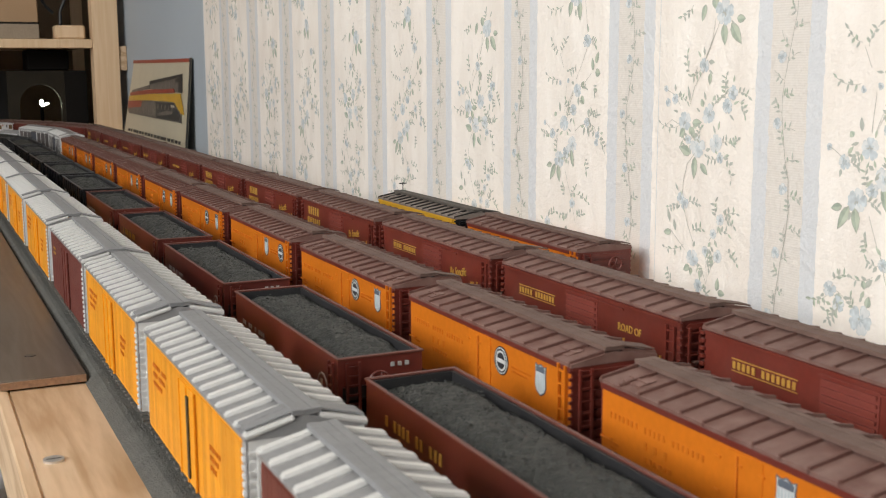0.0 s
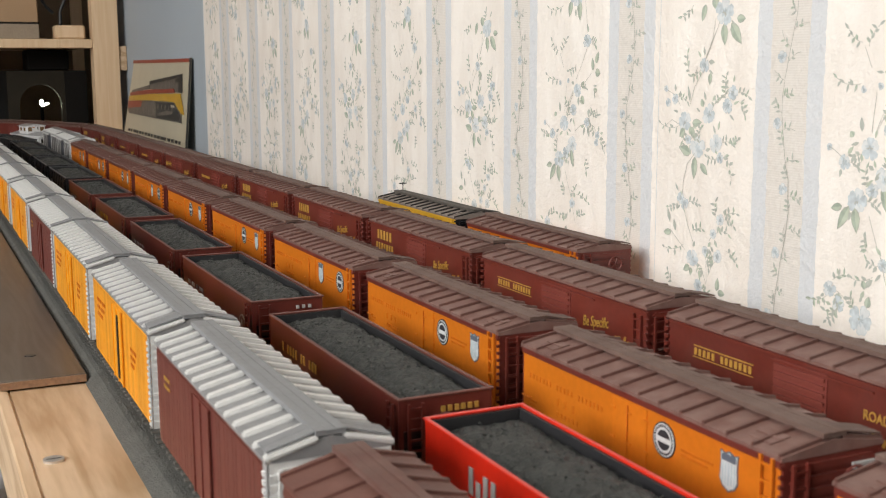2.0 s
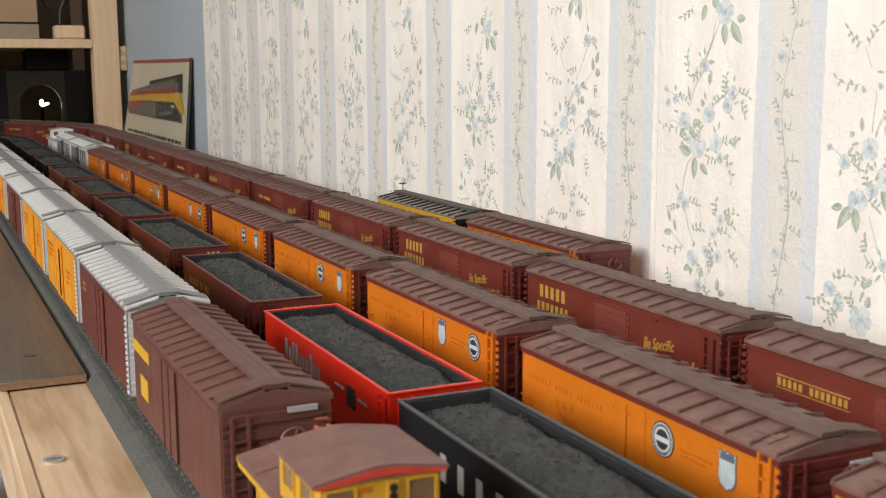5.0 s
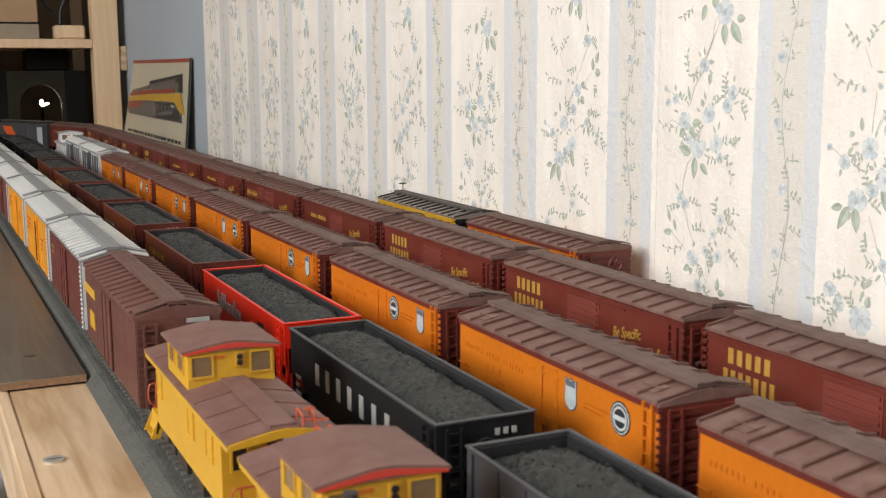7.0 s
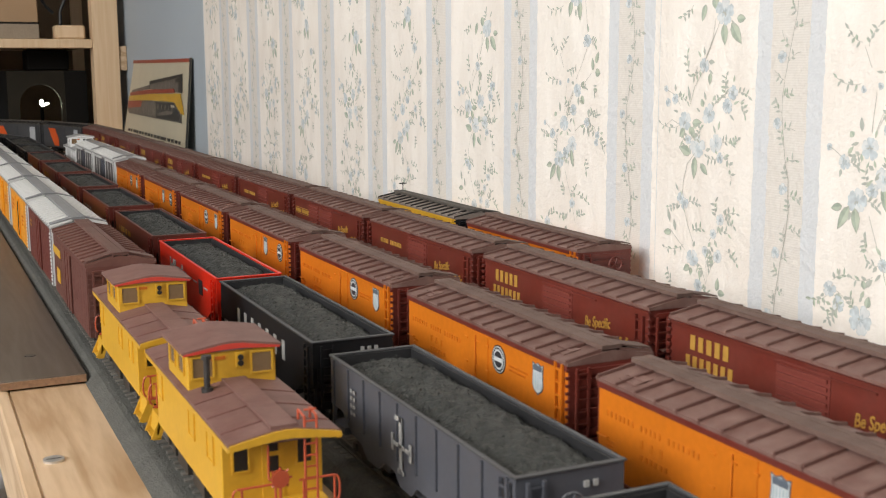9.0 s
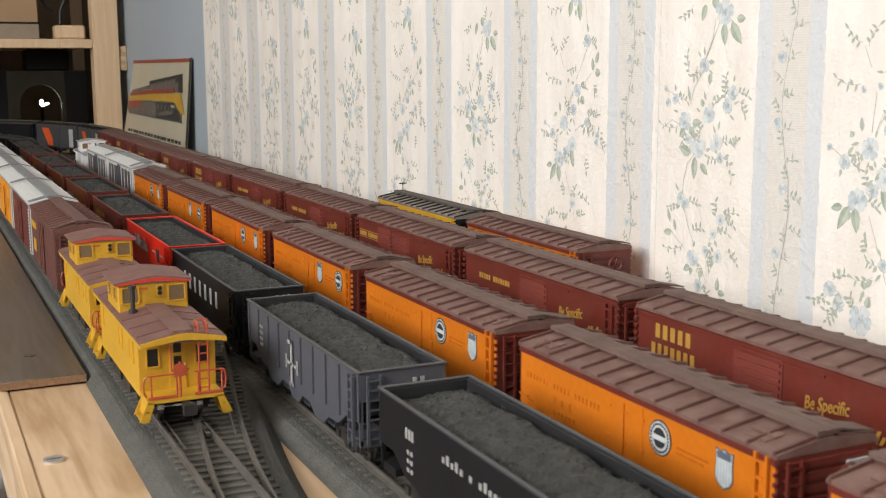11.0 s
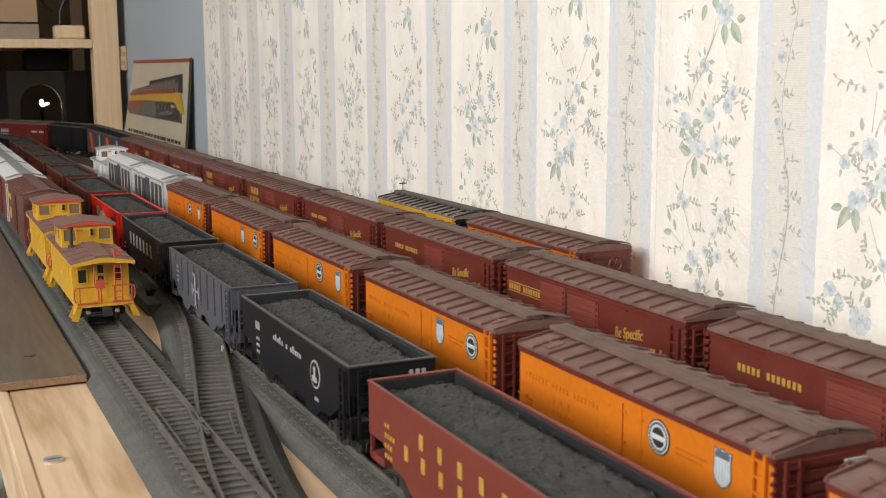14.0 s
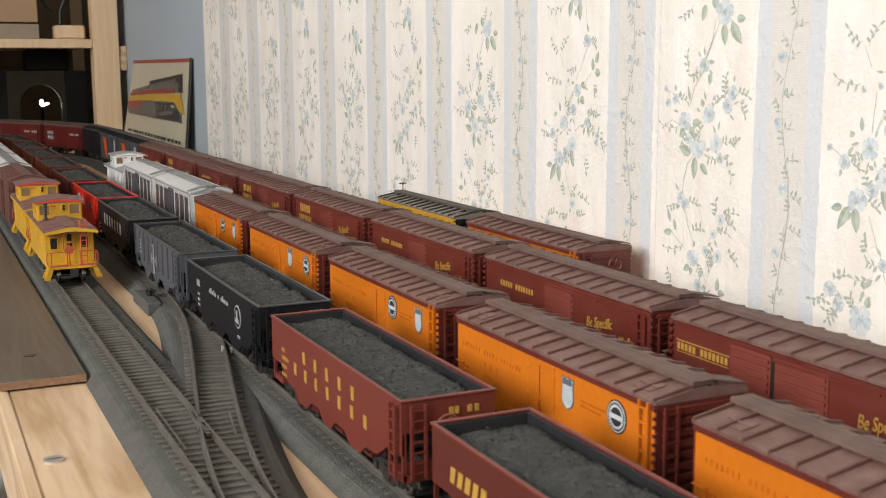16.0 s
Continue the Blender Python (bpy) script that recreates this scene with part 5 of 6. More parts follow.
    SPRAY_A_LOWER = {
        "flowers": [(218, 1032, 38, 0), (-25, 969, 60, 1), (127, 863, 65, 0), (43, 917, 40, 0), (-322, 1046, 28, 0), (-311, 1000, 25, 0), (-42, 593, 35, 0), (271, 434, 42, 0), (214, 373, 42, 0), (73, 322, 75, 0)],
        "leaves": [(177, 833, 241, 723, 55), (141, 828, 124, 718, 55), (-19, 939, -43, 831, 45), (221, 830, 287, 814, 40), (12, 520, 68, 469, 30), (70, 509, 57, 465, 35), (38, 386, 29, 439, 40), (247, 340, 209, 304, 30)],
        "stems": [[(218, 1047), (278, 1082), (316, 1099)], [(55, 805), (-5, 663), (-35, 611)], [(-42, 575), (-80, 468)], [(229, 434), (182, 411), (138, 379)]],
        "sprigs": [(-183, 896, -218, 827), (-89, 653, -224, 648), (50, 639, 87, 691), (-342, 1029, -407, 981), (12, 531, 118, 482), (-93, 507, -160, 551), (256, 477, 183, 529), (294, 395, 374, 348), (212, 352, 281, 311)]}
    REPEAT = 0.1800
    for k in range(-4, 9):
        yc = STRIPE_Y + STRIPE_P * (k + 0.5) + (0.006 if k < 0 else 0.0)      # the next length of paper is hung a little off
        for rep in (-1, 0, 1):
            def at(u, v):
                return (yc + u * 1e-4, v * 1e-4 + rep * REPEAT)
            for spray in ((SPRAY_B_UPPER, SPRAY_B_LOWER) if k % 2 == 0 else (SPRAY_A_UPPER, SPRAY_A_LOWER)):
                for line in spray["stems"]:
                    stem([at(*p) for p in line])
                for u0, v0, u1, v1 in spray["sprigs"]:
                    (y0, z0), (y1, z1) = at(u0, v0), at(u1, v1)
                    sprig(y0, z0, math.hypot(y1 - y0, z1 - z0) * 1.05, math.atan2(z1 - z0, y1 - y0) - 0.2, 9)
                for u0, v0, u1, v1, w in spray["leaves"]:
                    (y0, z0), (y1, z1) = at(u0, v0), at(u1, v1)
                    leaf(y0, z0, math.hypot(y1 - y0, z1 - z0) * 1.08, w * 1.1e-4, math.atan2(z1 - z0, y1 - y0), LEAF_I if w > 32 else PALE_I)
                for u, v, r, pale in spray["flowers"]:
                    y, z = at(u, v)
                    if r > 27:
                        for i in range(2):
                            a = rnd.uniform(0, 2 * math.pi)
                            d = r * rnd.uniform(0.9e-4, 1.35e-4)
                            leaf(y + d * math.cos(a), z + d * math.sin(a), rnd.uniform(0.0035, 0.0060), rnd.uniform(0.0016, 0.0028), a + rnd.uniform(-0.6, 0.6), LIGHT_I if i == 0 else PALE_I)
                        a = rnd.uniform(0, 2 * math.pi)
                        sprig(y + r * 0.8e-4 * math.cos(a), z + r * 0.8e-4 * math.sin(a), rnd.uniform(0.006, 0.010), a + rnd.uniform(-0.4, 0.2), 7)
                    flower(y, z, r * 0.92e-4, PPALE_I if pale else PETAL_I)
    stem([(0.5355, -0.02), (0.5352, 0.60)], 0.0006, PPALE_I)      # butt joint between two lengths of paper
    # thin vine in each beige band
    for k in range(-6, 10):
        yc = STRIPE_Y + STRIPE_P * k
        if yc > PAPER_END - 0.01:
            continue
        z, pts = -0.02, []
        while z < 0.62:
            pts.append((yc + 0.0040 * math.sin(z * 62 + k) + rnd.uniform(-0.0006, 0.0006), z))
            z += 0.008
        stem(pts, 0.00030)
        for i, (y, z) in enumerate(pts):
            s = 1 if i % 2 else -1
            sprig(y, z, rnd.uniform(0.006, 0.0115), math.pi / 2 + s * rnd.uniform(0.3, 1.5), rnd.choice((3, 4, 5)), PALE_I)
            if i % 4 == 1:
                flower(y + s * 0.004, z + 0.003, 0.0030, PETAL_I)
    ob = part("flower_print", bm, [LEAF, LEAF_PALE, PETAL, PETAL_PALE, STEM, LEAF_LIGHT, PETAL_DARK], wall_east, "blue flower sprays with green leaves")
    ob["kind"] = "stuff"


wallpaper_print()

# ---------------------------------------------------------------- layout table
TX0, TX1, TY0, TY1 = 0.0300, 0.3865, -1.6, 2.80
table = thing("layout_table", "long pine and plywood model railway table", "table")
part("tabletop", boxes((0.0765, TX1, TY0, TY1, TABLE_Z - 0.012, TABLE_Z)), PLY, table, "bare plywood top")
part("side_board", bevelled(boxes((0.0362, 0.0763, TY0, TY1, TABLE_Z - 0.018, TABLE_Z)), 0.0006), PINE, table, "pine edge board")
part("fascia", bevelled(boxes((TX0, 0.0360, TY0, 1.46, TABLE_Z - 0.040, TABLE_Z + 0.0006)), 0.0008), PINE, table, "pine fascia strip")
part("return_top", boxes((-0.95, 0.0360, 1.4605, TY1, TABLE_Z - 0.012, TABLE_Z)), PLY, table, "plywood return section")
for lx, ly in ((0.05, -1.5), (0.34, -1.5), (0.05, 0.1), (0.34, 0.1), (0.05, 1.5), (0.34, 2.6), (-0.9, 1.5), (-0.9, 2.7)):
    part("leg", boxes((lx - 0.02, lx + 0.02, ly - 0.02, ly + 0.02, FLOOR_Z, TABLE_Z - 0.018 if lx == 0.05 else TABLE_Z - 0.012)), PINE, table)
screw = thing("wood_screw", "flat-head steel wood screw sunk in the pine board", "screw")
bm = bmesh.new()
rod(bm, (0.0442, 0.465, TABLE_Z - 0.003), (0.0442, 0.465, TABLE_Z + 0.0010), 0.0042, 20)
part("head", bm, BRASS, screw)
part("slot", boxes((0.0412, 0.0472, 0.4648, 0.4652, TABLE_Z + 0.0008, TABLE_Z + 0.0012)), RAIL, screw)
bm = bevelled(boxes((0.0318, 0.0732, 0.578, 1.75, TABLE_Z + 0.0008, TABLE_Z + 0.0052)), 0.0008)
plank = part("loose_board", bm, PLANK, None)
tagged(plank, "thin dark aged wooden board lying on the pine edge", "board")
# dark disc on the solid board stands for the shade in a hole
bm = bmesh.new()
rod(bm, (0.0510, 0.628, TABLE_Z + 0.0046), (0.0510, 0.628, TABLE_Z + 0.0054), 0.0030, 16)
part("knot", bm, WINDOW_DARK, plank)
part("worn_end", boxes((0.0322, 0.0728, 0.5772, 0.5779, TABLE_Z + 0.0012, TABLE_Z + 0.0048)), WORN_EDGE, plank, "worn lighter board end")

tub = thing("storage_tub", "pale plastic storage tub standing under the table", "storage box")
part("tub_body", bevelled(boxes((-0.22, 0.33, 1.53, 1.95, FLOOR_Z, -0.44)), 0.008), GREY_CAR, tub)
part("lid", bevelled(boxes((-0.24, 0.35, 1.51, 1.97, -0.4395, -0.405)), 0.006), BIN, tub, "white plastic lid")

# ---------------------------------------------------------------- track
CURVE_Y, TRACK_X = 1.87, {"a": 0.0962, "b": 0.1580, "c": 0.2211, "d": 0.2860, "e": 0.3540}
RADIUS = {"a": 0.410, "b": 0.472, "c": 0.535, "d": 0.600, "e": 0.668}


def on_track(k, s):
    """Place and heading (degrees) at the distance s along a track: straight, then a left-hand quarter turn."""
    x, r = TRACK_X[k], RADIUS[k]
    if s <= CURVE_Y or k == "e":
        return x, s, 0.0
    a = (s - CURVE_Y) / r
    if a <= math.pi / 2:
        return x - r * (1 - math.cos(a)), CURVE_Y + r * math.sin(a), math.degrees(a)
    return x - r - (s - CURVE_Y - r * math.pi / 2), CURVE_Y + r, 90.0


def centre_line(k, s0, s1, step):
    pts, s = [], s0
    while s < s1 + 1e-6:
        pts.append(on_track(k, s))
        s += step if s < CURVE_Y - step else min(step, 0.03)
    return pts


def sweep(bm, pts, profile):
    """Pulls an open or closed profile (offset to the right, height) along a centre line of (x, y, heading)."""
    rows = []
    for x, y, h in pts:
        c, s = math.cos(radians(h)), math.sin(radians(h))
        rows.append([bm.verts.new((x + o * c, y + o * s, z)) for o, z in profile])
    n = len(profile)
    for a, b in zip(rows, rows[1:]):
        for i in range(n):
            bm.faces.new((a[i], a[(i + 1) % n], b[(i + 1) % n], b[i]))
    bm.faces.new(rows[0])
    bm.faces.new(rows[-1][::-1])


def roadbed(pts, name, label, dz=0.0):
    bm = bmesh.new()
    top = -0.0034 + dz
    h = top - TABLE_Z
    half = [(0.0240, 0.0), (0.0222, 0.30), (0.0202, 0.66), (0.0184, 0.90), (0.0160, 1.0)]
    sweep(bm, pts, [(-o, TABLE_Z + h * f) for o, f in half] + [(o, TABLE_Z + h * f) for o, f in half[::-1]])
    ob = part(name, bm, BALLAST, None)
    return tagged(ob, label, "roadbed", kind="structure")


def rails(pts, parent):
    for s in (-1, 1):
        o = s * 0.00861
        bm = bmesh.new()
        sweep(bm, pts, [(o - 0.0011, -0.0025), (o - 0.0011, -0.0021), (o - 0.0003, -0.0018), (o - 0.0003, -0.0008), (o - 0.00045, -0.0006), (o - 0.00045, 0),
                        (o + 0.00045, 0), (o + 0.00045, -0.0006), (o + 0.0003, -0.0008), (o + 0.0003, -0.0018), (o + 0.0011, -0.0021), (o + 0.0011, -0.0025)])
        part("rail", bm, RAIL, parent, "weathered brown rail")


def tie_mesh(length):
    return mesh_of("tie", bevelled(boxes((-length / 2, length / 2, -0.00125, 0.00125, -0.0046, -0.0026)), 0.0002), TIE)


def cross_x(y):
    """Centre line of the crossover between the two nearest tracks."""
    u = min(1.0, max(0.0, (y - 0.315) / 0.445))
    return TRACK_X["a"] + (TRACK_X["b"] - TRACK_X["a"]) * (3 * u * u - 2 * u ** 3)


TRACKS = {}
for k in "abcde":
    end = {"a": 3.2, "b": 3.2, "c": 3.2, "d": 3.5, "e": 1.55}[k]
    pts = centre_line(k, -1.55 if k != "e" else 0.05, end, 0.25)
    roadbed(pts, "roadbed", "grey speckled roadbed strip under the track", 0.0005 if k == "b" else 0.0)
    TRACKS[k] = thing("model_track", "dark model railway track with brown ties", "track", "parallel tracks")
    rails(pts, TRACKS[k])
    bm = bmesh.new()
    s, i = -1.5 if k != "e" else 0.08, 0
    while s < end - 0.03:
        x, y, h = on_track(k, s)
        s += 0.0068
        if k == "a" and 0.25 < y < 0.98 or k == "b" and 0.28 < y < 0.62:
            continue
        m = pose(x, y, 0, 0, 0, h)
        vs = box(bm, -0.0128, 0.0128, -0.00125, 0.00125, -0.0046, -0.0026)
        for v in vs:
            v.co = m @ v.co
    t = part("tie_row", bm, TIE, TRACKS[k])
    t["kind"] = "stuff"

# crossover with its frog, guard rails and closure rails
cross = thing("turnout", "dark model turnout joining two tracks", "track switch")
cpts = []
for i in range(41):
    y = 0.28 + 0.50 * i / 40
    x = cross_x(y)
    cpts.append((x, y, -math.degrees(math.atan2(cross_x(y + 0.002) - cross_x(y - 0.002), 0.004))))
roadbed(cpts, "roadbed", "grey speckled roadbed of the crossover", -0.0003)
rails(cpts, cross)
bm = boxes((0.1016, 0.1040, 0.446, 0.466, -0.0026, -0.0004))
part("frog", bevelled(bm, 0.0004), RAIL, cross, "worn metal frog")
for x0, y0, x1, y1 in ((0.1180, 0.470, 0.1128, 0.440), (0.0905, 0.49, 0.0905, 0.43), (0.1005, 0.452, 0.1030, 0.482)):
    bm = bmesh.new()
    rod(bm, (x0, y0, -0.0010), (x1, y1, -0.0010), 0.00045, 6)
    part("guard_rail", bm, RAIL, cross)
# two small steel blocks added for the bright specks at the frog
bm = boxes((0.1030, 0.1050, 0.4585, 0.4605, -0.0012, 0.0004), (0.1022, 0.1042, 0.4470, 0.4490, -0.0012, 0.0003))
part("rail_joiner", bm, STEEL, cross)

# loose grains on the shoulders of the roadbed
def ballast_grains():
    rnd = random.Random(31)
    bm = bmesh.new()
    for k, y1, n in (("a", 1.5, 11000), ("b", 1.3, 15000)):
        for i in range(n):
            y = 0.22 + (y1 - 0.22) * rnd.random() ** 1.5
            o = rnd.choice((-1, 1)) * rnd.uniform(0.0128, 0.0236) if rnd.random() < 0.85 else rnd.uniform(-0.012, 0.012)
            a = abs(o)
            z = -0.0034 if a < 0.0160 else -0.0034 + (TABLE_Z + 0.0034) * min(1.0, (a - 0.0160) / 0.0078) ** 1.5
            r = rnd.uniform(0.00022, 0.00055)
            c = Vector((TRACK_X[k] + o, y, z))
            vs = [bm.verts.new(c + Vector((rnd.uniform(-r, r), rnd.uniform(-r, r), rnd.uniform(-r * 0.5, r)))) for _ in range(4)]
            for f in ((0, 1, 2), (0, 2, 3), (0, 3, 1), (1, 3, 2)):
                bm.faces.new([vs[q] for q in f])
    ob = part("loose_ballast", bm, GRAIN, None)
    tagged(ob, "fine dark grey grains scattered on the roadbed", "ballast", kind="stuff")


ballast_grains()

# signal motor beside the crossover
motor = thing("switch_motor", "small grey switch machine box beside the crossover", "switch machine")
part("case", bevelled(boxes((0.1305, 0.1400, 0.722, 0.772, TABLE_Z, TABLE_Z + 0.0082)), 0.0008), MOTOR_GREY, motor)
bm = bmesh.new()
for i in range(7):
    rod(bm, (0.1375 + 0.0012 * math.cos(i), 0.748 + 0.002 * math.sin(2 * i), TABLE_Z + 0.008), (0.1375 + 0.0028 * math.cos(i), 0.748 + 0.004 * math.sin(2 * i), TABLE_Z + 0.0125), 0.0009, 5)
part("wire_tuft", bm, TRUCK, motor)

# ---------------------------------------------------------------- far end: shelf, post, sign, portal
post = thing("shelf_post", "pale unpainted pine post holding a shelf", "post")
part("upright", bevelled(boxes((0.3290, 0.3770, 2.250, 2.290, TABLE_Z, 1.0)), 0.0012), POSTWOOD, post)
part("end_block", bevelled(boxes((0.3772, 0.3915, 2.255, 2.285, 0.142, 0.188)), 0.001), PINE, post)
shelf = thing("shelf", "pale pine shelf board on the post", "shelf")
part("board", bevelled(boxes((-0.60, 0.3285, 2.252, 2.62, 0.184, 0.2005)), 0.001), POSTWOOD, shelf)
part("bracket", boxes((-0.58, -0.55, 2.26, 2.60, TABLE_Z, 0.1838)), POSTWOOD, shelf)
crate = thing("cardboard_box", "plain brown cardboard box on the shelf", "box")
part("carton", bevelled(boxes((-0.12, 0.2390, 2.30, 2.58, 0.2285, 0.50)), 0.002), CARDBOARD, crate)
# near-black strip along the carton's lower front
part("flap_edge", boxes((-0.12, 0.2392, 2.296, 2.299, 0.2285, 0.2325)), DARKBOX, crate)
slat = part("flat_carton", bevelled(boxes((-0.12, 0.2365, 2.27, 2.58, 0.2010, 0.2280)), 0.001), material("worn_board", (0.28, 0.22, 0.16), 0.8), None)
tagged(slat, "flat dull brown carton under the cardboard box", "box")
block = part("wood_block", bevelled(boxes((0.2640, 0.3180, 2.262, 2.31, 0.2010, 0.2262)), 0.003), POSTWOOD, None)
tagged(block, "short pale wooden offcut lying on the shelf", "wood block")
bm = bmesh.new()
for pts in ([(0.238, 0.32), (0.250, 0.275), (0.258, 0.262), (0.270, 0.251)], [(0.294, 0.32), (0.292, 0.276), (0.283, 0.255), (0.281, 0.202)]):
    for p, q in zip(pts, pts[1:]):
        rod(bm, (p[0], 2.33, p[1]), (q[0], 2.33, q[1]), 0.0032, 6)
tagged(part("cable_loop", bm, CABLE, None), "black cable looped on the shelf", "cable")
BACKING = material("brown_backing_board", (0.20, 0.135, 0.078), 0.7, vary=0.25, scale=14)
back = thing("back_panel", "dull brown boards behind the shelf", "panel")
part("upper_board", boxes((-0.60, 0.388, 2.625, 2.64, 0.1440, 0.60)), BACKING, back)
part("lower_board", boxes((0.18, 0.388, 2.625, 2.64, TABLE_Z, 0.1437)), BACKING, back)
part("upright_strip", boxes((0.3386, 0.3623, 2.612, 2.6248, TABLE_Z, 0.60)), POSTWOOD, back, "paler upright strip")
portal = thing("tunnel_portal", "dark tunnel portal box under the shelf", "tunnel portal")
bm = bmesh.new()
cx, cz, rr = 0.2395, 0.076, 0.039
arc = [(cx + rr * math.cos(math.pi * i / 16), cz + rr * math.sin(math.pi * i / 16)) for i in range(17)]
prism(bm, [(0.180, TABLE_Z), (0.180, 0.142), (0.327, 0.142), (0.327, TABLE_Z), (cx + rr, TABLE_Z)] + arc + [(cx - rr, TABLE_Z)], "y", 2.345, 2.365)
part("face", bm, PORTAL_BROWN, portal, "dark brown front with a round arch")
part("side_panel", boxes((0.2850, 0.3268, 2.3405, 2.3448, TABLE_Z, 0.1415)), DARKBOX, portal, "black panel beside the arch")
part("cover", boxes((0.180, 0.327, 2.3655, 2.60, 0.130, 0.142), (0.180, 0.186, 2.3655, 2.60, TABLE_Z, 0.130), (0.321, 0.327, 2.3655, 2.60, TABLE_Z, 0.130)), DARKBOX, portal)
bm = bmesh.new()
box(bm, 0.2195, 0.2990, 2.37, 2.45, 0.1425, 0.1825)
tagged(part("black_case", bevelled(bm, 0.003), DARKBOX, None), "small black case on the tunnel portal", "case")
bulb = thing("work_light", "small lit bulb inside the tunnel portal", "lamp")
bm = bmesh.new()
bmesh.ops.create_icosphere(bm, subdivisions=2, radius=0.0050, matrix=Matrix.Translation((0.2505, 2.44, 0.078)) @ Matrix.Diagonal((0.7, 1, 1.4, 1)))
part("bulb", bm, GLOW, bulb, "glowing white bulb", True)
bm = bmesh.new()
rod(bm, (0.2505, 2.44, 0.0725), (0.2640, 2.44, 0.0765), 0.0024, 8)
part("filament_tube", bm, GLOW, bulb)
part("stand", boxes((0.2475, 0.2535, 2.437, 2.443, TABLE_Z, 0.069)), DARKBOX, bulb)

# tin sign leaning on the blue wall
sign = thing("tin_sign", "cream printed sign with a streamlined train picture", "sign")
SY0, SY1, SZ0, SZ1 = 1.700, 2.165, TABLE_Z, 0.1605


def on_sign(u, v, d=0.0):
    """u from the left edge to the right edge, v from the foot to the top."""
    z = SZ0 + (SZ1 - SZ0) * v
    return Vector((0.3735 + 0.0150 * v - d, SY1 + 0.09 * (1 - v) + (SY0 - SY1 - 0.09 * (1 - v)) * u, z))


def sign_patch(name, uv, mat, d):
    if name == "lettering_bar":
        uv = [(u, 0.16 + 0.84 * v) for u, v in uv]
    elif name.startswith("picture"):
        uv = [(u, 0.353 + 0.646 * v) for u, v in uv]
    bm = bmesh.new()
    lo = [bm.verts.new(on_sign(u, v, d)) for u, v in uv]
    hi = [bm.verts.new(on_sign(u, v, d - 0.0008)) for u, v in uv]
    bm.faces.new(lo)
    bm.faces.new(hi[::-1])
    for i in range(len(uv)):
        j = (i + 1) % len(uv)
        bm.faces.new((lo[i], lo[j], hi[j], hi[i]))
    part(name, bm, mat, sign)


sign_patch("panel", [(0, 0), (1, 0), (1, 1), (0, 1)], SIGN_CREAM, 0.0)
# dark strip for the shaded thickness of the right edge, not print
sign_patch("dark_edge", [(0.985, 0), (1.005, 0), (1.005, 1.005), (0.985, 1.005)], SIGN_DARK, 0.0012)
sign_patch("red_border", [(0, 0.968), (0.975, 0.968), (0.975, 1), (0, 1)], SIGN_RED, 0.0012)
sign_patch("picture_far_roof", [(0.061, 0.509), (0.372, 0.611), (0.379, 0.551), (0.061, 0.463)], SIGN_GREY, 0.0012)
sign_patch("picture_roof", [(0.375, 0.672), (0.89, 0.787), (0.898, 0.531), (0.804, 0.535), (0.389, 0.551)], SIGN_GREY, 0.0012)
sign_patch("picture_roof_line", [(0.375, 0.672), (0.889, 0.792), (0.891, 0.75), (0.381, 0.623)], SIGN_DARK, 0.0016)
sign_patch("picture_cab_window", [(0.8, 0.721), (0.856, 0.736), (0.858, 0.681), (0.803, 0.668)], SIGN_DARK, 0.0016)
sign_patch("picture_front", [(0.855, 0.749), (0.893, 0.755), (0.906, 0.532), (0.853, 0.533)], SIGN_DARK, 0.0018)
sign_patch("picture_red_band", [(0.035, 0.467), (0.38, 0.539), (0.787, 0.582), (0.804, 0.527), (0.388, 0.476), (0.037, 0.412)], SIGN_RED, 0.0022)
sign_patch("picture_yellow_band", [(0.03, 0.405), (0.389, 0.47), (0.886, 0.52), (0.916, 0.392), (0.95, 0.236), (0.91, 0.249), (0.81, 0.392), (0.4, 0.376), (0.019, 0.328)], SIGN_YELLOW, 0.0022)
sign_patch("picture_red_skirt", [(0.02, 0.322), (0.285, 0.36), (0.278, 0.253), (0.026, 0.202)], SIGN_RED, 0.0022)
sign_patch("picture_underbody", [(0.026, 0.202), (0.278, 0.253), (0.292, 0.361), (0.811, 0.387), (0.91, 0.241), (0.924, 0.118), (0.068, 0.121)], SIGN_GREY, 0.0024)
sign_patch("picture_truck", [(0.533, 0.36), (0.806, 0.376), (0.906, 0.23), (0.916, 0.132), (0.554, 0.132)], SIGN_DARK, 0.0028)
sign_patch("picture_cylinder", [(0.57, 0.19), (0.712, 0.258), (0.816, 0.26), (0.792, 0.22), (0.596, 0.166)], SIGN_GREY, 0.0032)
sign_patch("picture_lamp", [(0.771, 0.351), (0.821, 0.345), (0.827, 0.317), (0.776, 0.314)], SIGN_CREAM, 0.0032)
sign_patch("picture_rod", [(0.57, 0.33), (0.592, 0.329), (0.585, 0.262), (0.567, 0.26)], SIGN_GREY, 0.0032)
sign_patch("picture_rod", [(0.628, 0.333), (0.649, 0.332), (0.642, 0.266), (0.624, 0.264)], SIGN_GREY, 0.0032)
sign_patch("picture_rod", [(0.684, 0.336), (0.704, 0.336), (0.697, 0.27), (0.68, 0.267)], SIGN_GREY, 0.0032)
sign_patch("picture_rod", [(0.738, 0.339), (0.758, 0.339), (0.751, 0.273), (0.734, 0.271)], SIGN_GREY, 0.0032)
sign_patch("picture_rod", [(0.791, 0.342), (0.81, 0.342), (0.802, 0.277), (0.786, 0.275)], SIGN_GREY, 0.0032)
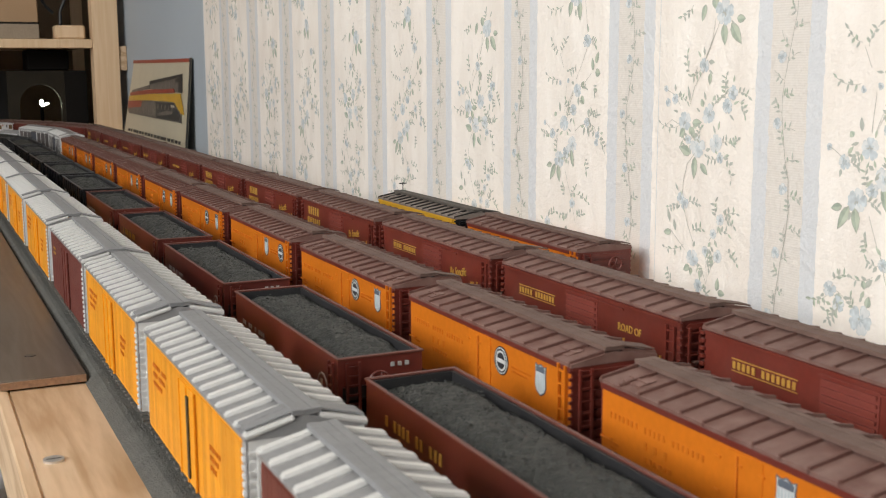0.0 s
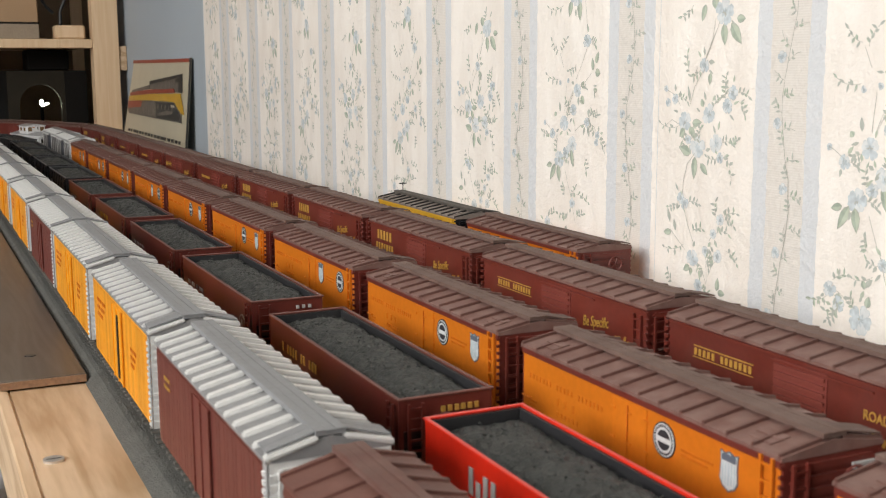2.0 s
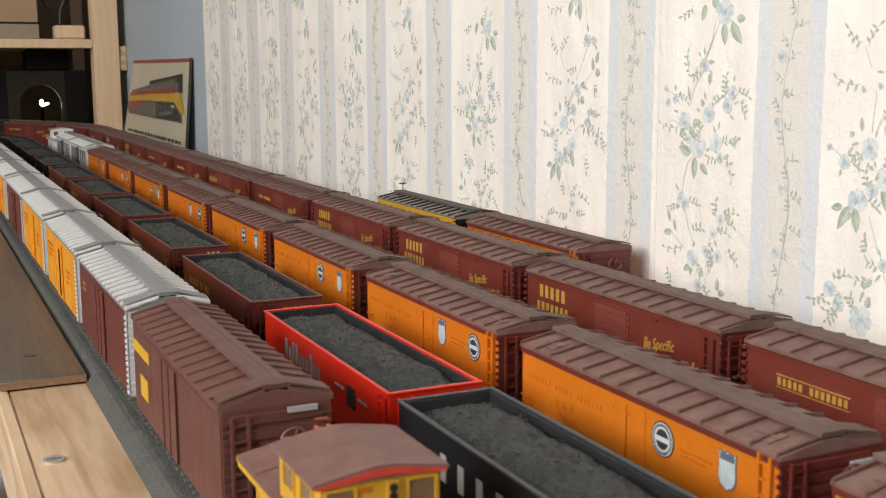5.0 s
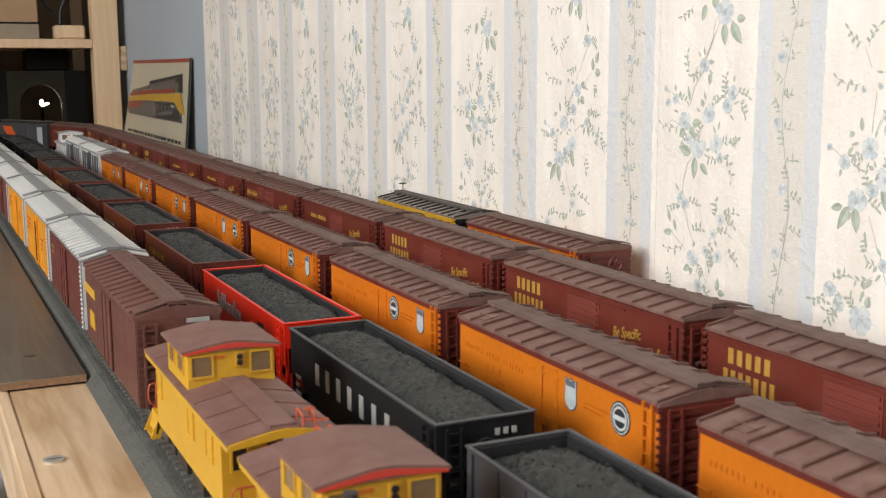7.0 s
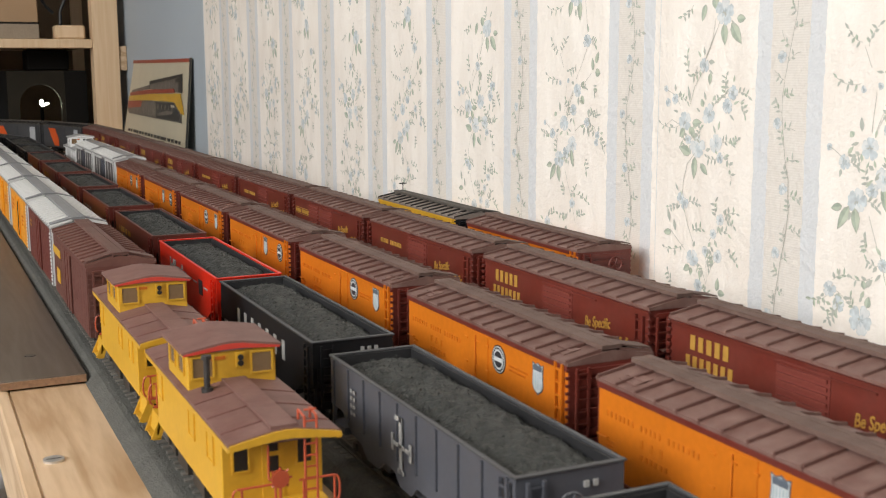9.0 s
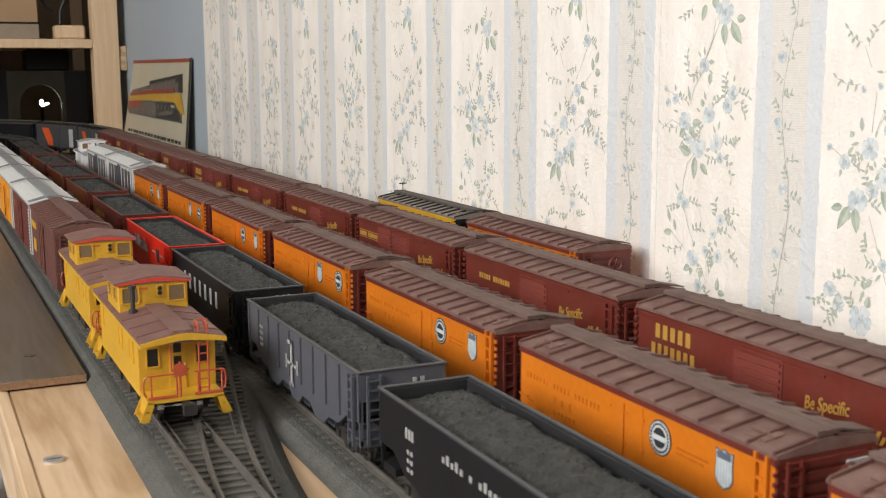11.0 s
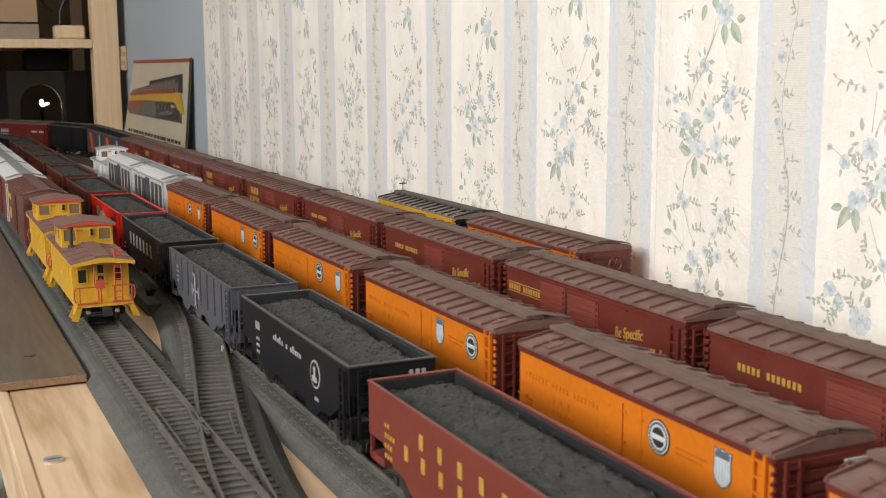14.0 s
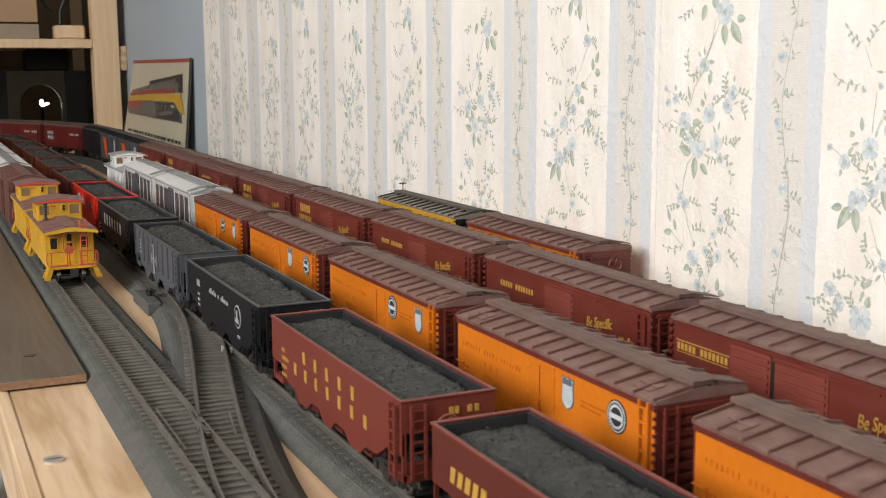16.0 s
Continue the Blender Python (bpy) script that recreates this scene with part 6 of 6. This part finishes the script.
for i, w in enumerate((0.03, 0.02, 0.04, 0.03, 0.03, 0.02, 0.03, 0.03, 0.02, 0.03, 0.03, 0.04, 0.02, 0.03, 0.03, 0.03, 0.02)):
    u = 0.08 + i * 0.051
    sign_patch("lettering_bar", [(u, 0.090), (u + w, 0.090), (u + w, 0.125), (u, 0.125)], SIGN_DARK, 0.0012)

# ---------------------------------------------------------------- trains
TRAINS = []      # (car, track, distance along the track at the start, speed)


def consist(track, speed, rows):
    for car, s in rows:
        TRAINS.append((car, track, s, speed))


STOCK = {}


def stock(key, make):
    """The first car of a kind is built, the next ones are copies of it."""
    if key not in STOCK:
        STOCK[key] = make()
        return STOCK[key]
    return copy_thing(STOCK[key], Matrix())


# nearest track: silver-roofed cars, a brown boxcar and two cabooses, leaving
GA = "train on the nearest track"
rows = []
amber = lambda: silver_roof_car("amber", "amber wood-sided refrigerator car with silver ribbed roof", GA)
oxide = lambda: silver_roof_car("brown", "brown wood-sided boxcar with silver ribbed roof", GA)
gapped = lambda: silver_roof_car("amber", "amber refrigerator car with a black door gap and silver roof", GA, True)
for far, kind in ((1.735, "amber"), (1.577, "amber"), (1.419, "brown"), (1.261, "amber"), (1.103, "amber"), (0.935, "amber"), (0.770, "brown"), (0.616, "amber"), (0.453, "gap"), (0.295, "brown")):
    rows.append((stock(kind, {"amber": amber, "gap": gapped, "brown": oxide}[kind]), far - 0.072))
rows.append((silver_roof_car("plain", "weathered brown boxcar with two yellow side panels", GA), 0.137 - 0.072))
rows.append((caboose("yellow cupola caboose with dusty brown roof", GA, False), -0.0890))
rows.append((caboose("yellow caboose with thin smokestack and red railings", GA, True), -0.2280))
consist("a", 0.0690, [(car, s - 0.0130) for car, s in rows])

# second track: loaded coal hoppers, leaving
GB = "coal train"
W_ = WHITE
end_marks = ("end", 0, 0.0335, (0.004, 0.013), W_, 0.0022, 0, 0, 0)
STYLES = {
    "far_black": (BLACK, "black coal hopper heaped with coal", True, [("side_lettering", 0.050, 0.026, ["iii"], W_, 0.003, 0.004, 0.002, 0)], RIM_GREY),
    "brown": (HOPPER_BROWN, "dark oxide-red coal hopper heaped with coal", False, [("side_lettering", 0.060, 0.0255, ["ii ii i iii"], W_, 0.0032, 0.0034, 0.0018, 0), ("disc", -0.056, 0.0235, None, W_, 0, 0, 0, 0), end_marks], RIM_BROWN),
    "gold_brown": (HOPPER_BROWN, "dark oxide-red coal hopper with gold lettering", False, [("road_lettering", 0.055, 0.0265, ["I IIII II III", "   I"], GOLD, 0.0038, 0.0036, 0.0018, 0), ("end", 0, 0.0325, (-0.002, 0.013), GOLD, 0.0028, 0, 0, 0)], RIM_BROWN),
    "red": (RED, "bright red coal hopper with white lettering", False, [("road_lettering", 0.0420, 0.0249, ["IiIIiiiIii"], W_, 0.0080, 0.0046, 0.0027, 0), ("side_rule", -0.0200, 0.0282, ["i   i"], W_, 0.0014, 0.0060, 0.0090, 0), ("side_panel", -0.0330, 0.0235, ["I"], ROUND_DARK, 0.0080, 0.01, 0.0080, 0), end_marks], RED),
    "black": (BLACK, "black coal hopper with spaced white letters", False, [("road_lettering", 0.0403, 0.0224, ["I I I I I I I"], W_, 0.0085, 0.00605, 0.0040, 0), ("data_stencil", 0.066, 0.0190, ["iii", "ii", "iii"], W_, 0.0024, 0.0024, 0.0014, 0), ("end", 0, 0.0325, (0.003, 0.012), W_, 0.0030, 0, 0, 0)], RIM_GREY),
    "grey": (GREY_CAR, "slate grey ribbed coal hopper with white emblem", True, [("emblem_stem", 0.0045, 0.0140, ["I"], W_, 0.0194, 0.01, 0.0022, 0), ("emblem_arm", 0.0080, 0.0318, ["I"], W_, 0.0016, 0.01, 0.0056, 0), ("emblem_arm", 0.0060, 0.0140, ["I"], W_, 0.0014, 0.01, 0.0050, 0), ("emblem_arm", 0.0113, 0.0205, ["I  I"], W_, 0.0060, 0.0050, 0.0018, 0), ("emblem_arm", 0.0100, 0.0228, ["III"], W_, 0.0014, 0.0052, 0.0046, 0), ("data_stencil", 0.050, 0.0300, ["ii", "ii", "ii", "ii"], W_, 0.0020, 0.0028, 0.0016, 0), ("end", 0, 0.0325, (0.004, 0.010), W_, 0.0026, 0, 0, 0)], FAR_GREY),
    "dome": (BLACK, "black coal hopper with white round emblem", False, [("road_lettering", 0.0220, 0.0282, ["iIiIi i iIiii"], W_, 0.0030, 0.0031, 0.0017, 0), ("disc", -0.0350, 0.0262, None, W_, 0, 0, 0, 0), ("data_stencil", 0.0500, 0.0275, ["III"], W_, 0.0036, 0.0024, 0.0014, 0), ("data_stencil", 0.0490, 0.0225, ["ii", "ii", "ii"], W_, 0.0022, 0.0028, 0.0016, 0), ("data_stencil", -0.0340, 0.0155, ["ii"], W_, 0.0024, 0.0026, 0.0016, 0), ("end", 0, 0.0328, (0.0065, 0.0143), W_, 0.0026, 0, 0, 0)], RIM_GREY),
    "oxide": (HOPPER_RED, "red oxide coal hopper with yellow stacked letters", False, [("road_lettering", 0.0290, 0.0270, ["I I I I I"], GOLD, 0.0050, 0.0070, 0.0030, 0), ("road_lettering", 0.0410, 0.0196, ["I I I I I I I"], GOLD, 0.0050, 0.0067, 0.0030, 0), ("data_stencil", 0.0580, 0.0260, ["ii", "iiii", "iii", "iii"], GOLD, 0.0026, 0.0024, 0.0014, 0), ("end", 0, 0.0320, (0.000, 0.004), GOLD, 0.0034, 0, 0, 0), ("end", 0, 0.0320, (0.007, 0.012), GOLD, 0.0034, 0, 0, 0)], HOPPER_RED),
    "tail": (HOPPER_BROWN, "oxide-red coal hopper with heavy gold lettering", False, [("road_lettering", 0.060, 0.0240, ["IIIII III"], GOLD, 0.0050, 0.0050, 0.0032, 0.001)], HOPPER_RED),
}
rows = []
for i, (far, kind) in enumerate(((2.223, "far_black"), (2.055, "far_black"), (1.887, "far_black"), (1.719, "far_black"), (1.551, "far_black"), (1.383, "far_black"), (1.215, "far_black"), (1.047, "brown"), (0.876, "gold_brown"), (0.709, "brown"),
                                 (0.540, "brown"), (0.364, "gold_brown"), (0.196, "red"), (0.041, "black"), (-0.127, "grey"), (-0.294, "dome"), (-0.460, "oxide"), (-0.631, "tail"))):
    paint, label, ribbed, letters, rim = STYLES[kind]
    rows.append((stock(kind + "_hopper", lambda: hopper(paint, label, GB, ribbed, letters, rim, seed=i % 5)), far - 0.0735))
consist("b", 0.0587, rows)

# third track: orange refrigerator cars, two silver cars and a white caboose, arriving
GC = "orange refrigerator train"
ORDERS = ["sr", "rs", "rs", "sr", "rs", "rs", "sr", "rs", "sr", "rs"]
rows = []
for i, o in enumerate(ORDERS):
    rows.append((stock("reefer_" + o, lambda: orange_reefer(o, "orange refrigerator car with brown roof and round emblems", GC)), 0.3095 + 0.1597 * i - 0.0703))
rows.append((stock("steel", lambda: silver_roof_car("steel", "silver boxcar with dark sides and white posts", GC)), 0.3095 + 0.1597 * 10 - 0.0703))
rows.append((stock("steel", None), 0.3095 + 0.1597 * 11 - 0.0703))
rows.append((caboose("white cupola caboose with pale roof", GC, False, WHITE_CAR, SILVER, WHITE_CAR, WHITE_CAR), 0.3095 + 0.1597 * 12 - 0.085))
consist("c", -0.0530, rows)

# fourth track: brown boxcars and their followers, arriving
GD = "brown boxcar train"
LET = ["lined", "road", "lined", "big", "big", "big", "small", "open", "small", "small", "big", "big", "small", "big", "small"]
rows = []
for i, o in enumerate(LET):
    rows.append((stock("box_" + o, lambda: steel_boxcar("lined" if o == "open" else o, "oxide-red steel boxcar with gold lettering and dusty roof" if o != "open" else "oxide-red steel boxcar with double doors slightly ajar", GD, open_door=o == "open")), 0.339 + 0.1610 * i - 0.0733))
for i, (key, paint, style, label) in enumerate((("sweep", FAR_GREY, "swoosh", "grey boxcar with a slanting orange-red panel"), ("sweep", FAR_GREY, "swoosh", ""), ("dark", BLACK, "plain", "black boxcar with dark dusty roof"),
                                                ("redbox", BOXCAR_RED, "white", "red boxcar with white lettering, toned down for shade"), ("redbox", BOXCAR_RED, "white", ""), ("redbox", BOXCAR_RED, "white", ""), ("redbox", BOXCAR_RED, "white", ""))):
    rows.append((stock("box_" + key, lambda: steel_boxcar(style, label, GD, paint=paint, roofm=DARK_WALK if key != "redbox" else BROWN_ROOF, seam=BLACK if key != "redbox" else BROWN_SEAM, walkm=DARK_WALK)), 0.339 + 0.1610 * (15 + i) - 0.0733))
consist("d", -0.0692, rows)

# two cars standing by the wall
orange_reefer("rs", "orange refrigerator car parked beside the papered wall", "parked cars", emblems=False).matrix_basis = pose(TRACK_X["e"], 0.5375 + 0.0703, 0)
parked = orange_reefer("rs", "yellow refrigerator car with black roof parked beside the wall", "parked cars", YELLOW, BLACK, DARK_ROOF, TRUCK, DARK_WALK, emblems=False, fascia=YELLOW)
parked.matrix_basis = pose(TRACK_X["e"], 0.6960 + 0.0703, 0)
bm = bmesh.new()
rod(bm, (0.004, 0.0715, 0.030), (0.004, 0.0715, 0.0555), 0.0004, 5)
rod(bm, (0.001, 0.0715, 0.0545), (0.007, 0.0715, 0.0545), 0.0005, 5)
part("brake_staff", bm, TRUCK, parked, "thin upright brake staff")
for x, y in ((0.1440, 0.586), (0.1472, 0.580)):
    bm = bmesh.new()
    prism(bm, [(x, y), (x + 0.0014, y + 0.0004), (x + 0.0011, y + 0.0022), (x + 0.0002, y + 0.0018)], "z", -0.0030, -0.0002)
    tagged(part("white_scrap", bm, WHITE_CAR, None), "tiny white scrap lying between the rails", "scrap")

# single ties where the track is open to view
for k, y0, y1 in (("a", 0.25, 0.98), ("b", 0.28, 0.62)):
    y = y0 + 0.003
    while y < y1:
        if k == "a" and 0.28 < y < 0.56 and cross_x(y) - TRACK_X["a"] < 0.024:
            d = cross_x(y) - TRACK_X["a"]
            length = 0.0256 + d
            x = TRACK_X["a"] + d / 2
        else:
            length, x = 0.0256, TRACK_X[k]
        n = round(length * 500)
        t = part("tie", cached(("tie", n), lambda: tie_mesh(n / 500)), None, TRACKS[k])
        t.location = (x, y, 0)
        y += 0.0068
y = 0.30
while y < 0.74:
    if cross_x(y) - TRACK_X["a"] < 0.0235:
        y += 0.0068
        continue
    t = part("tie", cached(("tie", 13), lambda: tie_mesh(0.026)), None, cross)
    t.location = (cross_x(y), y, -0.0001)
    t.rotation_euler = (0, 0, -math.atan2(cross_x(y + 0.002) - cross_x(y - 0.002), 0.004))
    y += 0.0068


def roll_wheels(car, v):
    """The wheelsets of a car that passes close by roll on their axles."""
    n = 128
    for w in [o for o in car.children_recursive if o.name.startswith("wheelset")]:
        y = w.location.y
        walk(w, [(16.0 * i / n, pose(0, y, 0.0052, -math.degrees(v * 16.0 * i / n / 0.0052))) for i in range(n + 1)])


def motions():
    """Every car of the four trains runs along its track at an even speed."""
    for car, track, s0, v in TRAINS:
        rows = []
        for i in range(17):
            x, y, h = on_track(track, s0 + v * i)
            rows.append((float(i), pose(x, y, 0, 0, 0, h)))
        walk(car, rows)
        if track in "ab" and s0 < 0.05:
            roll_wheels(car, v)


motions()
